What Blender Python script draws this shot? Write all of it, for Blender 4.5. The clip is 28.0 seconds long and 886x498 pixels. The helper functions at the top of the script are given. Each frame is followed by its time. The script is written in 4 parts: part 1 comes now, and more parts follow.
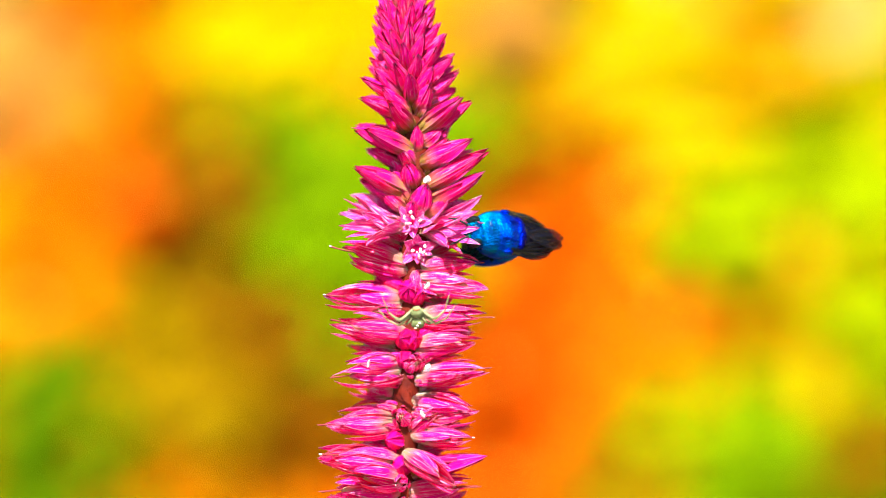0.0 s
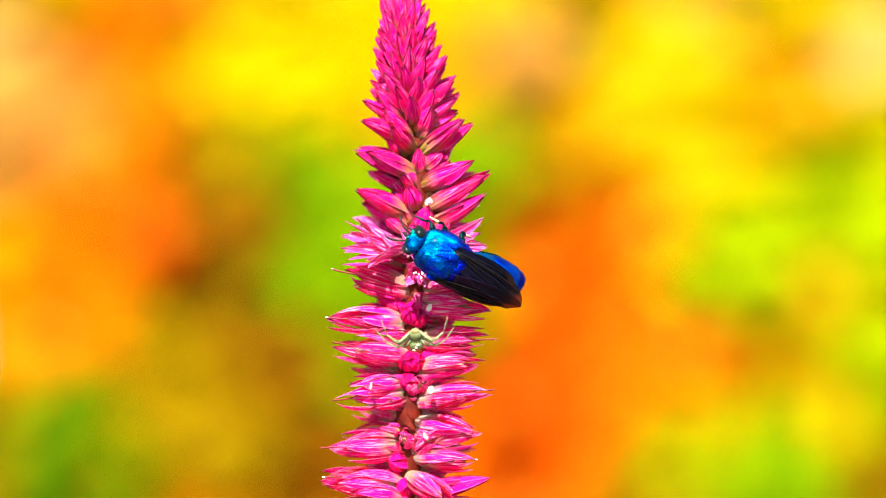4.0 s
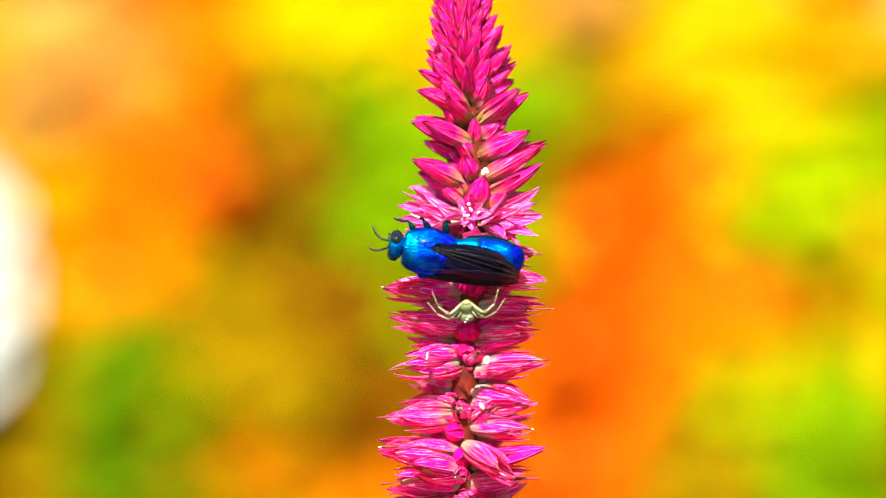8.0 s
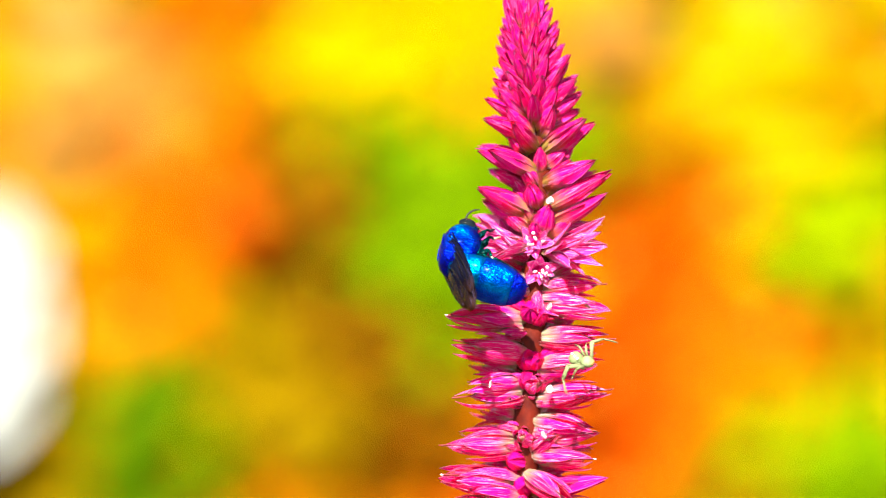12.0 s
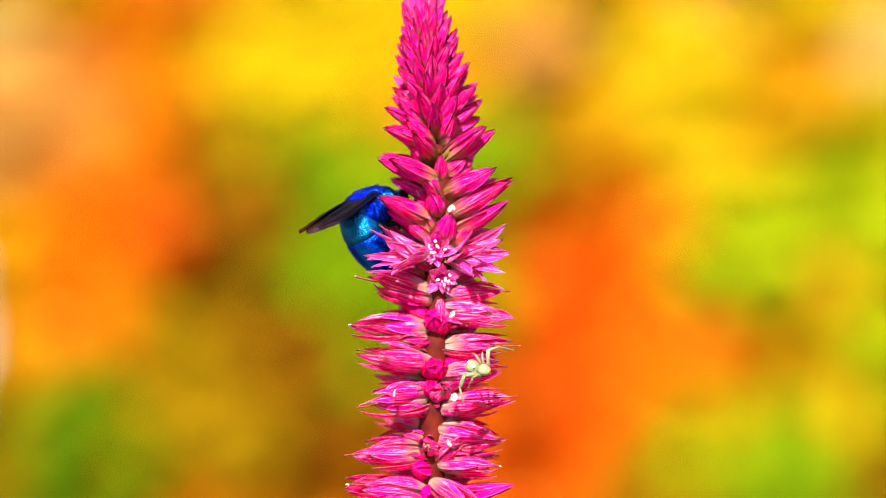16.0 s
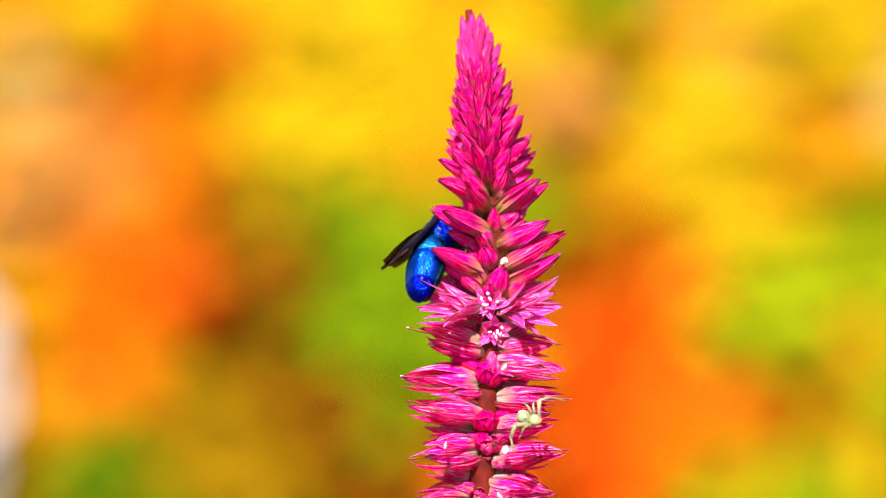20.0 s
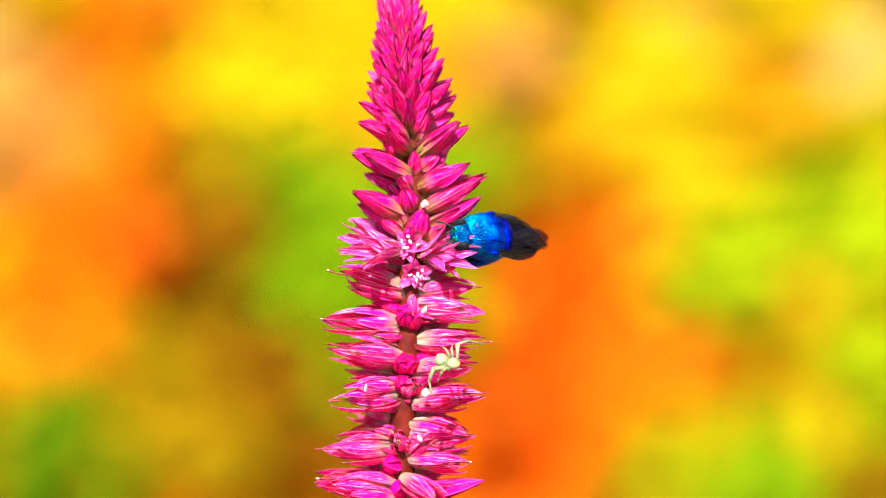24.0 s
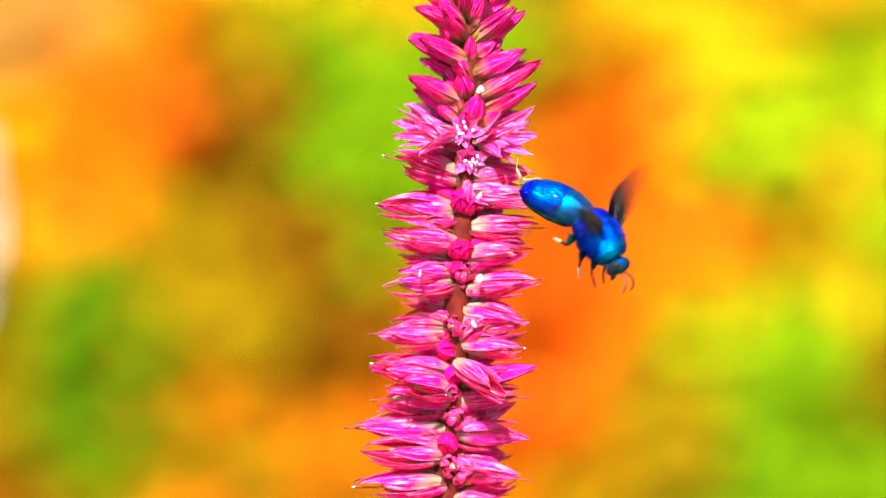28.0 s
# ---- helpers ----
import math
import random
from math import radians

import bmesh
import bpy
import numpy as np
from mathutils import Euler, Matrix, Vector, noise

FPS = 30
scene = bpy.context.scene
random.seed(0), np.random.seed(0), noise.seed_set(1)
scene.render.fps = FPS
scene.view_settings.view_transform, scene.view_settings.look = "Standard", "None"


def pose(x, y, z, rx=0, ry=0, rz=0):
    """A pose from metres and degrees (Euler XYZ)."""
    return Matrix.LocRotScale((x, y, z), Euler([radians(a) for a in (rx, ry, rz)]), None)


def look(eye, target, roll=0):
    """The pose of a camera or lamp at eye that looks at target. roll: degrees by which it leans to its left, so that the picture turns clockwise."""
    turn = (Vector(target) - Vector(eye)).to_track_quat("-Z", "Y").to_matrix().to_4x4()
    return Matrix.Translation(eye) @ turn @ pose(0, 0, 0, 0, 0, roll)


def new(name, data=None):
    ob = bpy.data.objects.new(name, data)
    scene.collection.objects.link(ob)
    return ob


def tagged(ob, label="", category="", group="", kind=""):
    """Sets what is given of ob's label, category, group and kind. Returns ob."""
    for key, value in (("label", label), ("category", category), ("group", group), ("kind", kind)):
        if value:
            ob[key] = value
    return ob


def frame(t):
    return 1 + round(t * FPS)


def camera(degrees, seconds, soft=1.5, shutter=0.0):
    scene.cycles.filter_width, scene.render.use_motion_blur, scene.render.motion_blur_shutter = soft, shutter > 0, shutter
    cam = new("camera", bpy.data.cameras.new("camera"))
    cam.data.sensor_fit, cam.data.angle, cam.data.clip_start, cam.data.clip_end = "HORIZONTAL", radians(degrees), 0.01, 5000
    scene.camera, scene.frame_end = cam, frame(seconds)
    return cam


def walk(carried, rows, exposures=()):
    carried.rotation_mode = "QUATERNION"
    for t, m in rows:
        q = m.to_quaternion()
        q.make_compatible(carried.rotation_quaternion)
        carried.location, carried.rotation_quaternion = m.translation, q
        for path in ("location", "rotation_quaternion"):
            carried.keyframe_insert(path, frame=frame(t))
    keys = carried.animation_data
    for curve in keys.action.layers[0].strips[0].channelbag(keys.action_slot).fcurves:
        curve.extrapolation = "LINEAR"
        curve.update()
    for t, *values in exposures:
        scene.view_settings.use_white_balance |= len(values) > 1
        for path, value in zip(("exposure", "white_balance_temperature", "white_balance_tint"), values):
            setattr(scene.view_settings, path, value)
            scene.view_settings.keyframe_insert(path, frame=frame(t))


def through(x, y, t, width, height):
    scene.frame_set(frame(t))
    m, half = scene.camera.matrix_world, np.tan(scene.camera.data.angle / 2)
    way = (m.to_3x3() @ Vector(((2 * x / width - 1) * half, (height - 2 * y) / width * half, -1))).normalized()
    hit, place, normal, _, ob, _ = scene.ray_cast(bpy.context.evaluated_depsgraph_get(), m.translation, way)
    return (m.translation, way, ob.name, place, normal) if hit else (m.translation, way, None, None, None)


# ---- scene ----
# ---------------------------------------------------------------- camera
EYE = (0.0, -0.41, 0.30)
cam = camera(14.0, 28.0, soft=0.65, shutter=0.3)
cam.data.dof.use_dof = True
cam.data.dof.focus_distance = 0.404
cam.data.dof.aperture_fstop = 10.5
walk(cam, [(t, pose(*EYE, 90 + p, 0, y)) for t, y, p in (
    (0, 0.00, 0.00), (0.5, 0.00, -0.04), (1, 0.00, -0.06), (1.5, 0.05, 0.09), (2, 0.17, 0.20), (2.5, 0.14, 0.33),
    (3, 0.16, 0.43), (3.5, 0.20, 0.48), (5.5, 0.49, 0.75), (6, 0.46, 0.77), (6.5, 0.40, 0.08), (7, 0.94, -0.38),
    (7.5, 1.17, -0.42), (8, 1.19, -0.37), (8.5, 1.25, -0.44), (9, 1.08, -0.69), (9.5, 1.03, -0.82), (10, 1.05, -0.60),
    (10.5, 0.77, -0.06), (11, 0.90, 0.11), (11.5, 0.97, 0.28), (12, 1.60, 0.25), (12.5, 1.96, 0.16), (14.5, 0.62, 0.19),
    (15, 0.53, 0.18), (15.5, 0.50, 0.34), (16, 0.45, 0.43), (16.5, 0.49, 0.50), (17, 0.71, 0.78), (17.5, 0.87, 1.05),
    (18, 0.94, 1.25), (18.5, 1.02, 1.57), (19, 1.08, 1.54), (19.5, 1.13, 1.54), (20, 0.85, 1.35), (20.5, 0.73, 1.25),
    (21, 0.59, 1.18), (21.5, 0.38, 1.13), (23.5, 0.16, 1.03), (24, 0.09, 0.64), (24.5, 0.22, 0.47), (25, 0.35, 0.41),
    (25.5, 0.62, 0.40), (26, 0.73, 0.46), (26.5, 0.81, 0.35), (27, 1.03, 0.11), (27.5, 0.78, -0.39), (28, 0.60, -1.37),
)], exposures=[(0, 1.79, 6500, 5), (12.5, 1.84, 6500, 3), (15, 1.58, 6500, 15), (18, 1.38, 6500, 28), (20, 1.42, 6500, 28), (21, 1.52, 6500, 22), (24, 1.7, 6300, 12), (26, 1.9, 6200, 9), (28, 1.86, 6100, 5)])

# ---------------------------------------------------------------- world, sun
world = bpy.data.worlds.new("world")
scene.world = world
world.use_nodes = True
wn = world.node_tree
sky = wn.nodes.new("ShaderNodeTexSky")
sky.sky_type = "NISHITA"
sky.sun_disc = False
sky.sun_elevation = radians(45)
sky.sun_rotation = radians(188)
wn.links.new(sky.outputs["Color"], wn.nodes["Background"].inputs["Color"])
wn.nodes["Background"].inputs["Strength"].default_value = 0.065
sun = new("sun", bpy.data.lights.new("sun", "SUN"))
sun.data.energy = 5.0
sun.data.angle = radians(0.5)
sun.data.color = (1.0, 0.955, 0.88)
sun.matrix_world = look((-0.22, -1.45, 1.75), (0, 0, 0.3))


# ---------------------------------------------------------------- materials
def material(name, rough=0.5, metal=0.0):
    m = bpy.data.materials.new(name)
    m.use_nodes = True
    b = m.node_tree.nodes["Principled BSDF"]
    b.inputs["Roughness"].default_value = rough
    b.inputs["Metallic"].default_value = metal
    return m, m.node_tree, b


def node(tree, kind, **inputs):
    n = tree.nodes.new(kind)
    for key, value in inputs.items():
        n.inputs[key].default_value = value
    return n


def ramp(tree, fac, *stops):
    r = tree.nodes.new("ShaderNodeValToRGB")
    e = r.color_ramp.elements
    while len(e) < len(stops):
        e.new(0.5)
    for item, (at, c) in zip(e, stops):
        item.position = at
        item.color = (*c, 1)
    tree.links.new(fac, r.inputs["Fac"])
    return r.outputs["Color"]


def blend(tree, how, fac, a, b):
    m = tree.nodes.new("ShaderNodeMix")
    m.data_type = "RGBA"
    m.blend_type = how
    for value, sock in ((fac, m.inputs[0]), (a, m.inputs[6]), (b, m.inputs[7])):
        if isinstance(value, (int, float)):
            sock.default_value = value
        elif isinstance(value, tuple):
            sock.default_value = (*value, 1)
        else:
            tree.links.new(value, sock)
    return m.outputs[2]


def bumped(tree, b, height, strength, distance):
    n = node(tree, "ShaderNodeBump", Strength=strength, Distance=distance)
    tree.links.new(height, n.inputs["Height"])
    tree.links.new(n.outputs["Normal"], b.inputs["Normal"])


def petal_material(name, base, mid, tip, streak_sheen, pale, rough, through, cover, foot):
    """Tepal skin: colour runs from base to tip, fine pale streaks with painted sheen and papery margins along it."""
    m, t, b = material(name, rough)
    uv = t.nodes.new("ShaderNodeUVMap")
    sep = t.nodes.new("ShaderNodeSeparateXYZ")
    t.links.new(uv.outputs["UV"], sep.inputs[0])
    info = t.nodes.new("ShaderNodeObjectInfo")
    length = ramp(t, sep.outputs["Y"], (0.0, base), (foot * 0.6, base), (foot + 0.16, mid), (0.88, mid), (1.0, tip))
    grain = t.nodes.new("ShaderNodeVectorMath")
    grain.operation = "MULTIPLY_ADD"
    grain.inputs[1].default_value = (4.0, 0.9, 1.0)
    t.links.new(uv.outputs["UV"], grain.inputs[0])
    t.links.new(info.outputs["Random"], grain.inputs[2])
    lines = node(t, "ShaderNodeTexNoise", Scale=3.0, Detail=4.0, Roughness=0.6)
    t.links.new(grain.outputs[0], lines.inputs["Vector"])
    # the tepal's pale stripes and its lilac-white sheen, both put into the colour
    mask = ramp(t, lines.outputs["Fac"], (cover, (0, 0, 0)), (cover + 0.10, (pale, pale, pale)))
    col = blend(t, "MIX", mask, length, streak_sheen)
    edge = t.nodes.new("ShaderNodeMath")
    edge.operation = "PINGPONG"
    edge.inputs[1].default_value = 0.5
    t.links.new(sep.outputs["X"], edge.inputs[0])
    rim = ramp(t, edge.outputs[0], (0.02, (pale * 0.35,) * 3), (0.06, (0, 0, 0)))
    col = blend(t, "MIX", rim, col, streak_sheen)
    hue = node(t, "ShaderNodeHueSaturation")
    span = t.nodes.new("ShaderNodeMapRange")
    span.inputs[3].default_value, span.inputs[4].default_value = 0.476, 0.512
    t.links.new(info.outputs["Random"], span.inputs[0])
    t.links.new(span.outputs[0], hue.inputs["Hue"])
    t.links.new(col, hue.inputs["Color"])
    t.links.new(hue.outputs[0], b.inputs["Base Color"])
    b.inputs["Specular IOR Level"].default_value = 0.16
    bumped(t, b, lines.outputs["Fac"], 0.6, 0.0005)
    glow = t.nodes.new("ShaderNodeBsdfTranslucent")
    t.links.new(hue.outputs[0], glow.inputs["Color"])
    mix = t.nodes.new("ShaderNodeMixShader")
    mix.inputs[0].default_value = through
    t.links.new(b.outputs[0], mix.inputs[1])
    t.links.new(glow.outputs[0], mix.inputs[2])
    t.links.new(mix.outputs[0], t.nodes["Material Output"].inputs["Surface"])
    return m


BUD = petal_material("bud_skin", (0.46, 0.26, 0.05), (0.96, 0.002, 0.24), (0.42, 0.004, 0.06), (0.97, 0.36, 0.76), 0.7, 0.34, 0.44, 0.565, 0.36)
SEED = petal_material("seed_floret_skin", (0.56, 0.46, 0.26), (0.97, 0.004, 0.27), (0.50, 0.006, 0.08), (0.98, 0.62, 0.84), 0.9, 0.34, 0.54, 0.53, 0.25)
TIP = petal_material("tip_bud_skin", (0.88, 0.03, 0.22), (0.96, 0.05, 0.32), (0.80, 0.012, 0.18), (0.98, 0.50, 0.76), 0.75, 0.34, 0.40, 0.60, 0.16)
OPEN = petal_material("open_floret_skin", (0.58, 0.40, 0.14), (0.95, 0.06, 0.42), (0.80, 0.02, 0.26), (0.98, 0.76, 0.90), 0.8, 0.34, 0.40, 0.53, 0.16)
KNOB = petal_material("small_bud_skin", (0.80, 0.006, 0.08), (0.95, 0.002, 0.16), (0.9, 0.01, 0.26), (0.95, 0.22, 0.55), 0.35, 0.30, 0.35, 0.62, 0.16)


def speckled(name, low, high, scale, rough=0.6, metal=0.0, bump=0.3, depth=0.0004, through=0.0):
    """Two-scale mottled surface."""
    m, t, b = material(name, rough, metal)
    at = t.nodes.new("ShaderNodeTexCoord")
    big = node(t, "ShaderNodeTexNoise", Scale=scale, Detail=5.0)
    fine = node(t, "ShaderNodeTexNoise", Scale=scale * 9, Detail=3.0)
    t.links.new(at.outputs["Object"], big.inputs["Vector"])
    t.links.new(at.outputs["Object"], fine.inputs["Vector"])
    a = ramp(t, big.outputs["Fac"], (0.35, low), (0.65, high))
    c = blend(t, "OVERLAY", 0.35, a, fine.outputs["Color"])
    grey = blend(t, "MIX", 0.3, a, c)
    t.links.new(grey, b.inputs["Base Color"])
    bumped(t, b, fine.outputs["Fac"], bump, depth)
    if through:
        glow = t.nodes.new("ShaderNodeBsdfTranslucent")
        t.links.new(grey, glow.inputs["Color"])
        mix = t.nodes.new("ShaderNodeMixShader")
        mix.inputs[0].default_value = through
        t.links.new(b.outputs[0], mix.inputs[1])
        t.links.new(glow.outputs[0], mix.inputs[2])
        t.links.new(mix.outputs[0], t.nodes["Material Output"].inputs["Surface"])
    return m


RACHIS = speckled("rachis_skin", (0.07, 0.004, 0.002), (0.13, 0.010, 0.003), 700, 0.55)
RACHIS.node_tree.nodes["Principled BSDF"].inputs["Specular IOR Level"].default_value = 0.15
STALK = speckled("stalk_skin", (0.16, 0.20, 0.05), (0.35, 0.12, 0.08), 90, 0.55)
BRACT = speckled("bract_skin", (0.26, 0.15, 0.02), (0.42, 0.27, 0.06), 900, 0.55, through=0.4)
STYLE = speckled("style_skin", (0.16, 0.008, 0.012), (0.30, 0.03, 0.03), 900, 0.5)
ANTHER = speckled("anther_skin", (0.85, 0.66, 0.70), (0.95, 0.90, 0.90), 1500, 0.5)


# ---------------------------------------------------------------- building helpers
def mesh_of(name, verts, faces, mat, uvs=None, smooth=True):
    me = bpy.data.meshes.new(name)
    me.from_pydata([tuple(v) for v in verts], [], faces)
    if uvs:
        layer = me.uv_layers.new(name="UVMap")
        index = np.zeros(len(me.loops), dtype=np.int32)
        me.loops.foreach_get("vertex_index", index)
        layer.data.foreach_set("uv", np.array(uvs, dtype=np.float32)[index].ravel())
    if smooth:
        me.polygons.foreach_set("use_smooth", [True] * len(me.polygons))
    me.materials.append(mat)
    me.update()
    return me


def piece(name, me, parent=None, m=None, label="", scale=None):
    """One object on a mesh, under a thing or a part."""
    ob = new(name, me)
    ob.parent = parent
    if m is not None:
        ob.matrix_basis = m
    if scale is not None:
        ob.scale = scale
    if label:
        tagged(ob, label)
    return ob


def thing(name, label, category, m=None, group="", kind=""):
    ob = new(name)
    ob.empty_display_size = 0.01
    if m is not None:
        ob.matrix_basis = m
    return tagged(ob, label, category, group, kind)


def tube(name, points, radii, mat, sides=8):
    """A tapered tube along points, closed at both ends."""
    pts = [Vector(p) for p in points]
    verts, faces, uvs = [], [], []
    side = None
    for i, p in enumerate(pts):
        d = (pts[min(i + 1, len(pts) - 1)] - pts[max(i - 1, 0)]).normalized()
        if side is None:
            side = d.orthogonal().normalized()
        side = (side - d * side.dot(d)).normalized()
        up = d.cross(side)
        for k in range(sides):
            a = 2 * math.pi * k / sides
            verts.append(p + (side * math.cos(a) + up * math.sin(a)) * radii[i])
            uvs.append((k / sides, i / (len(pts) - 1)))
    for i in range(len(pts) - 1):
        for k in range(sides):
            a, b = i * sides + k, i * sides + (k + 1) % sides
            faces.append((a, b, b + sides, a + sides))
    faces.append(tuple(reversed(range(sides))))
    faces.append(tuple(range((len(pts) - 1) * sides, len(pts) * sides)))
    return mesh_of(name, verts, faces, mat, uvs)


def blob(name, radii, mat, centre=(0, 0, 0), seg=14, rings=9):
    """A rounded body, an ellipsoid of its own three radii, with a slightly uneven skin."""
    verts, faces, uvs = [], [], []
    c = Vector(centre)
    for i in range(rings + 1):
        th = math.pi * i / rings
        for k in range(seg):
            a = 2 * math.pi * k / seg
            wob = 1 + 0.03 * math.sin(3 * a + 2 * th)
            verts.append(c + Vector((radii[0] * math.sin(th) * math.cos(a) * wob, radii[1] * math.sin(th) * math.sin(a) * wob,
                                     radii[2] * math.cos(th))))
            uvs.append((k / seg, i / rings))
    for i in range(rings):
        for k in range(seg):
            a, b = i * seg + k, i * seg + (k + 1) % seg
            faces.append((a, a + seg, b + seg, b))
    return mesh_of(name, verts, faces, mat, uvs)


def sheet_mesh(name, centre_line, half, cup, thick, mat, n=7, across=5):
    """A cupped blade: centre_line(s) -> (out, along), half(s) -> half width; two skins closed at the rim."""
    verts, faces, uvs = [], [], []
    for skin in (0, 1):
        for i in range(n + 1):
            s = i / n
            out, along = centre_line(s)
            h = half(s)
            for j in range(across):
                q = 2 * j / (across - 1) - 1
                verts.append(Vector((out - cup * h * q * q - skin * thick * (1 - 0.8 * abs(q)), h * q, along)))
                uvs.append((j / (across - 1), s))
    top = (n + 1) * across
    for i in range(n):
        for j in range(across - 1):
            a = i * across + j
            faces.append((a, a + across, a + across + 1, a + 1))
            b = a + top
            faces.append((b, b + 1, b + across + 1, b + across))
    for i in range(n):
        for j in (0, across - 1):
            a = i * across + j
            quad = (a, a + top, a + top + across, a + across)
            faces.append(quad if j else tuple(reversed(quad)))
    for i in (0, n):
        for j in range(across - 1):
            a = i * across + j
            quad = (a, a + 1, a + 1 + top, a + top)
            faces.append(quad if i else tuple(reversed(quad)))
    return mesh_of(name, verts, faces, mat, uvs)


# ---------------------------------------------------------------- ground
def soil_material():
    m, t, b = material("soil", 0.9)
    at = t.nodes.new("ShaderNodeTexCoord")
    big = node(t, "ShaderNodeTexNoise", Scale=6.0, Detail=8.0)
    fine = node(t, "ShaderNodeTexNoise", Scale=160.0, Detail=6.0)
    t.links.new(at.outputs["Object"], big.inputs["Vector"])
    t.links.new(at.outputs["Object"], fine.inputs["Vector"])
    a = ramp(t, big.outputs["Fac"], (0.35, (0.06, 0.045, 0.025)), (0.55, (0.10, 0.09, 0.04)), (0.7, (0.07, 0.11, 0.03)))
    t.links.new(blend(t, "OVERLAY", 0.5, a, fine.outputs["Color"]), b.inputs["Base Color"])
    bumped(t, b, fine.outputs["Fac"], 0.6, 0.01)
    return m


def ground_sheet():
    """One sheet to the horizon, rough near the plants."""
    ticks = [-900, -300, -80, -20, -6] + [-3 + 0.15 * i for i in range(41)] + [6, 20, 80, 300, 900]
    n = len(ticks)
    verts = []
    for y in ticks:
        for x in ticks:
            near = max(0.0, 1 - max(abs(x), abs(y)) / 4)
            verts.append((x, y, -0.004 + near * 0.012 * noise.noise((x * 5, y * 5, 1.3)) - 0.006 * near))
    faces = [(j * n + i, j * n + i + 1, (j + 1) * n + i + 1, (j + 1) * n + i) for j in range(n - 1) for i in range(n - 1)]
    ob = new("ground", mesh_of("ground", verts, faces, soil_material()))
    tagged(ob, "dark crumbly garden soil with green tinges under the flowers", "ground", kind="structure")


ground_sheet()

# ---------------------------------------------------------------- cockscomb flower spike
MM = 0.001
MID = 0.30                      # height of the spike's middle over the soil


def axis_x(z):
    """Sideways place of the rachis at a height (mm from the spike's middle): it leans and bows a little."""
    line = ((60, -7.5), (35.5, -5.8), (28.3, -4.9), (18.7, -3.6), (9.1, -3.0), (-0.6, -3.4), (-10.2, -3.8), (-23.1, -4.5),
            (-35.9, -5.1), (-48.7, -5.8), (-120, -8.0), (-300, -10.0))
    for (a, xa), (b, xb) in zip(line, line[1:]):
        if z >= b:
            return xa + (xb - xa) * (a - z) / (a - b)
    return line[-1][1]


def closed(s):
    return (1 - s) ** 1.0 * (0.5 + 3.0 * s) / 1.02


def knob(s):
    return max(0.0, math.sin(math.pi * (0.13 + 0.87 * s))) ** 0.75


TEPALS = {
    "B": [sheet_mesh("tepal", lambda s: (closed(s), s), lambda s: 0.92 * closed(s) + 0.01, 0.55, 0.05, BUD),
          sheet_mesh("tepal", lambda s: (0.9 * closed(s) + 0.26 * s ** 4, s * 1.04), lambda s: 0.85 * closed(s) + 0.012, 0.6, 0.05, BUD)],
    "T": [sheet_mesh("tepal", lambda s: (0.9 * closed(s) + 0.2 * s ** 3, s * 1.05), lambda s: 0.7 * closed(s) + 0.012, 0.5, 0.05, TIP)],
    "S": [sheet_mesh("tepal", lambda s: (0.86 * closed(s) + 0.30 * s ** 2, s), lambda s: 0.42 * closed(s) + 0.015, 0.5, 0.05, SEED),
          sheet_mesh("tepal", lambda s: (0.84 * closed(s) + 0.85 * s ** 2.0, s * 0.92), lambda s: 0.34 * closed(s) + 0.015, 0.5, 0.05, SEED),
          sheet_mesh("tepal", lambda s: (0.55 * closed(s) + 0.16 * s ** 2, s * 1.04), lambda s: 0.40 * closed(s) + 0.015, 0.4, 0.05, SEED)],
    "O": [sheet_mesh("tepal", lambda s: (0.12 + 0.95 * s ** 1.15, 0.15 + 0.85 * s - 0.12 * s ** 3), lambda s: 0.34 * closed(s) + 0.015, 0.4, 0.05, OPEN),
          sheet_mesh("tepal", lambda s: (0.10 + 0.70 * s ** 1.3, 0.12 + 0.9 * s), lambda s: 0.30 * closed(s) + 0.015, 0.5, 0.05, OPEN)],
    "b": [sheet_mesh("tepal", lambda s: (knob(s), s), lambda s: 0.95 * knob(s) + 0.01, 0.55, 0.05, KNOB)],
}
CORES = {k: blob("floret", (0.42, 0.42, 0.42), m, (0, 0, 0.36), 8, 6) for k, m in (("B", BUD), ("T", TIP), ("S", SEED), ("b", KNOB))}
CORES["O"] = blob("floret", (0.26, 0.26, 0.24), KNOB, (0, 0, 0.30), 8, 6)
BRACT_BLADE = sheet_mesh("bract", lambda s: (0.45 + 0.45 * math.sin(2.2 * s), s * 0.34), lambda s: 0.30 * (1 - s) ** 0.6 * (0.5 + 1.2 * s), 0.5, 0.05, BRACT)
FILAMENT = tube("style", [(0.1 * math.sin(3 * i / 6), 0.06 * math.sin(5 * i / 6), 0.5 + 0.55 * i / 6) for i in range(7)], [0.055] * 6 + [0.075], STYLE, 5)
STIGMA = blob("stigma", (0.065, 0.065, 0.022), ANTHER, (0.014, -0.055, 1.06), 7, 5)
ANTHER_TIP = blob("anther", (1.0, 1.0, 1.5), ANTHER, seg=7, rings=5)


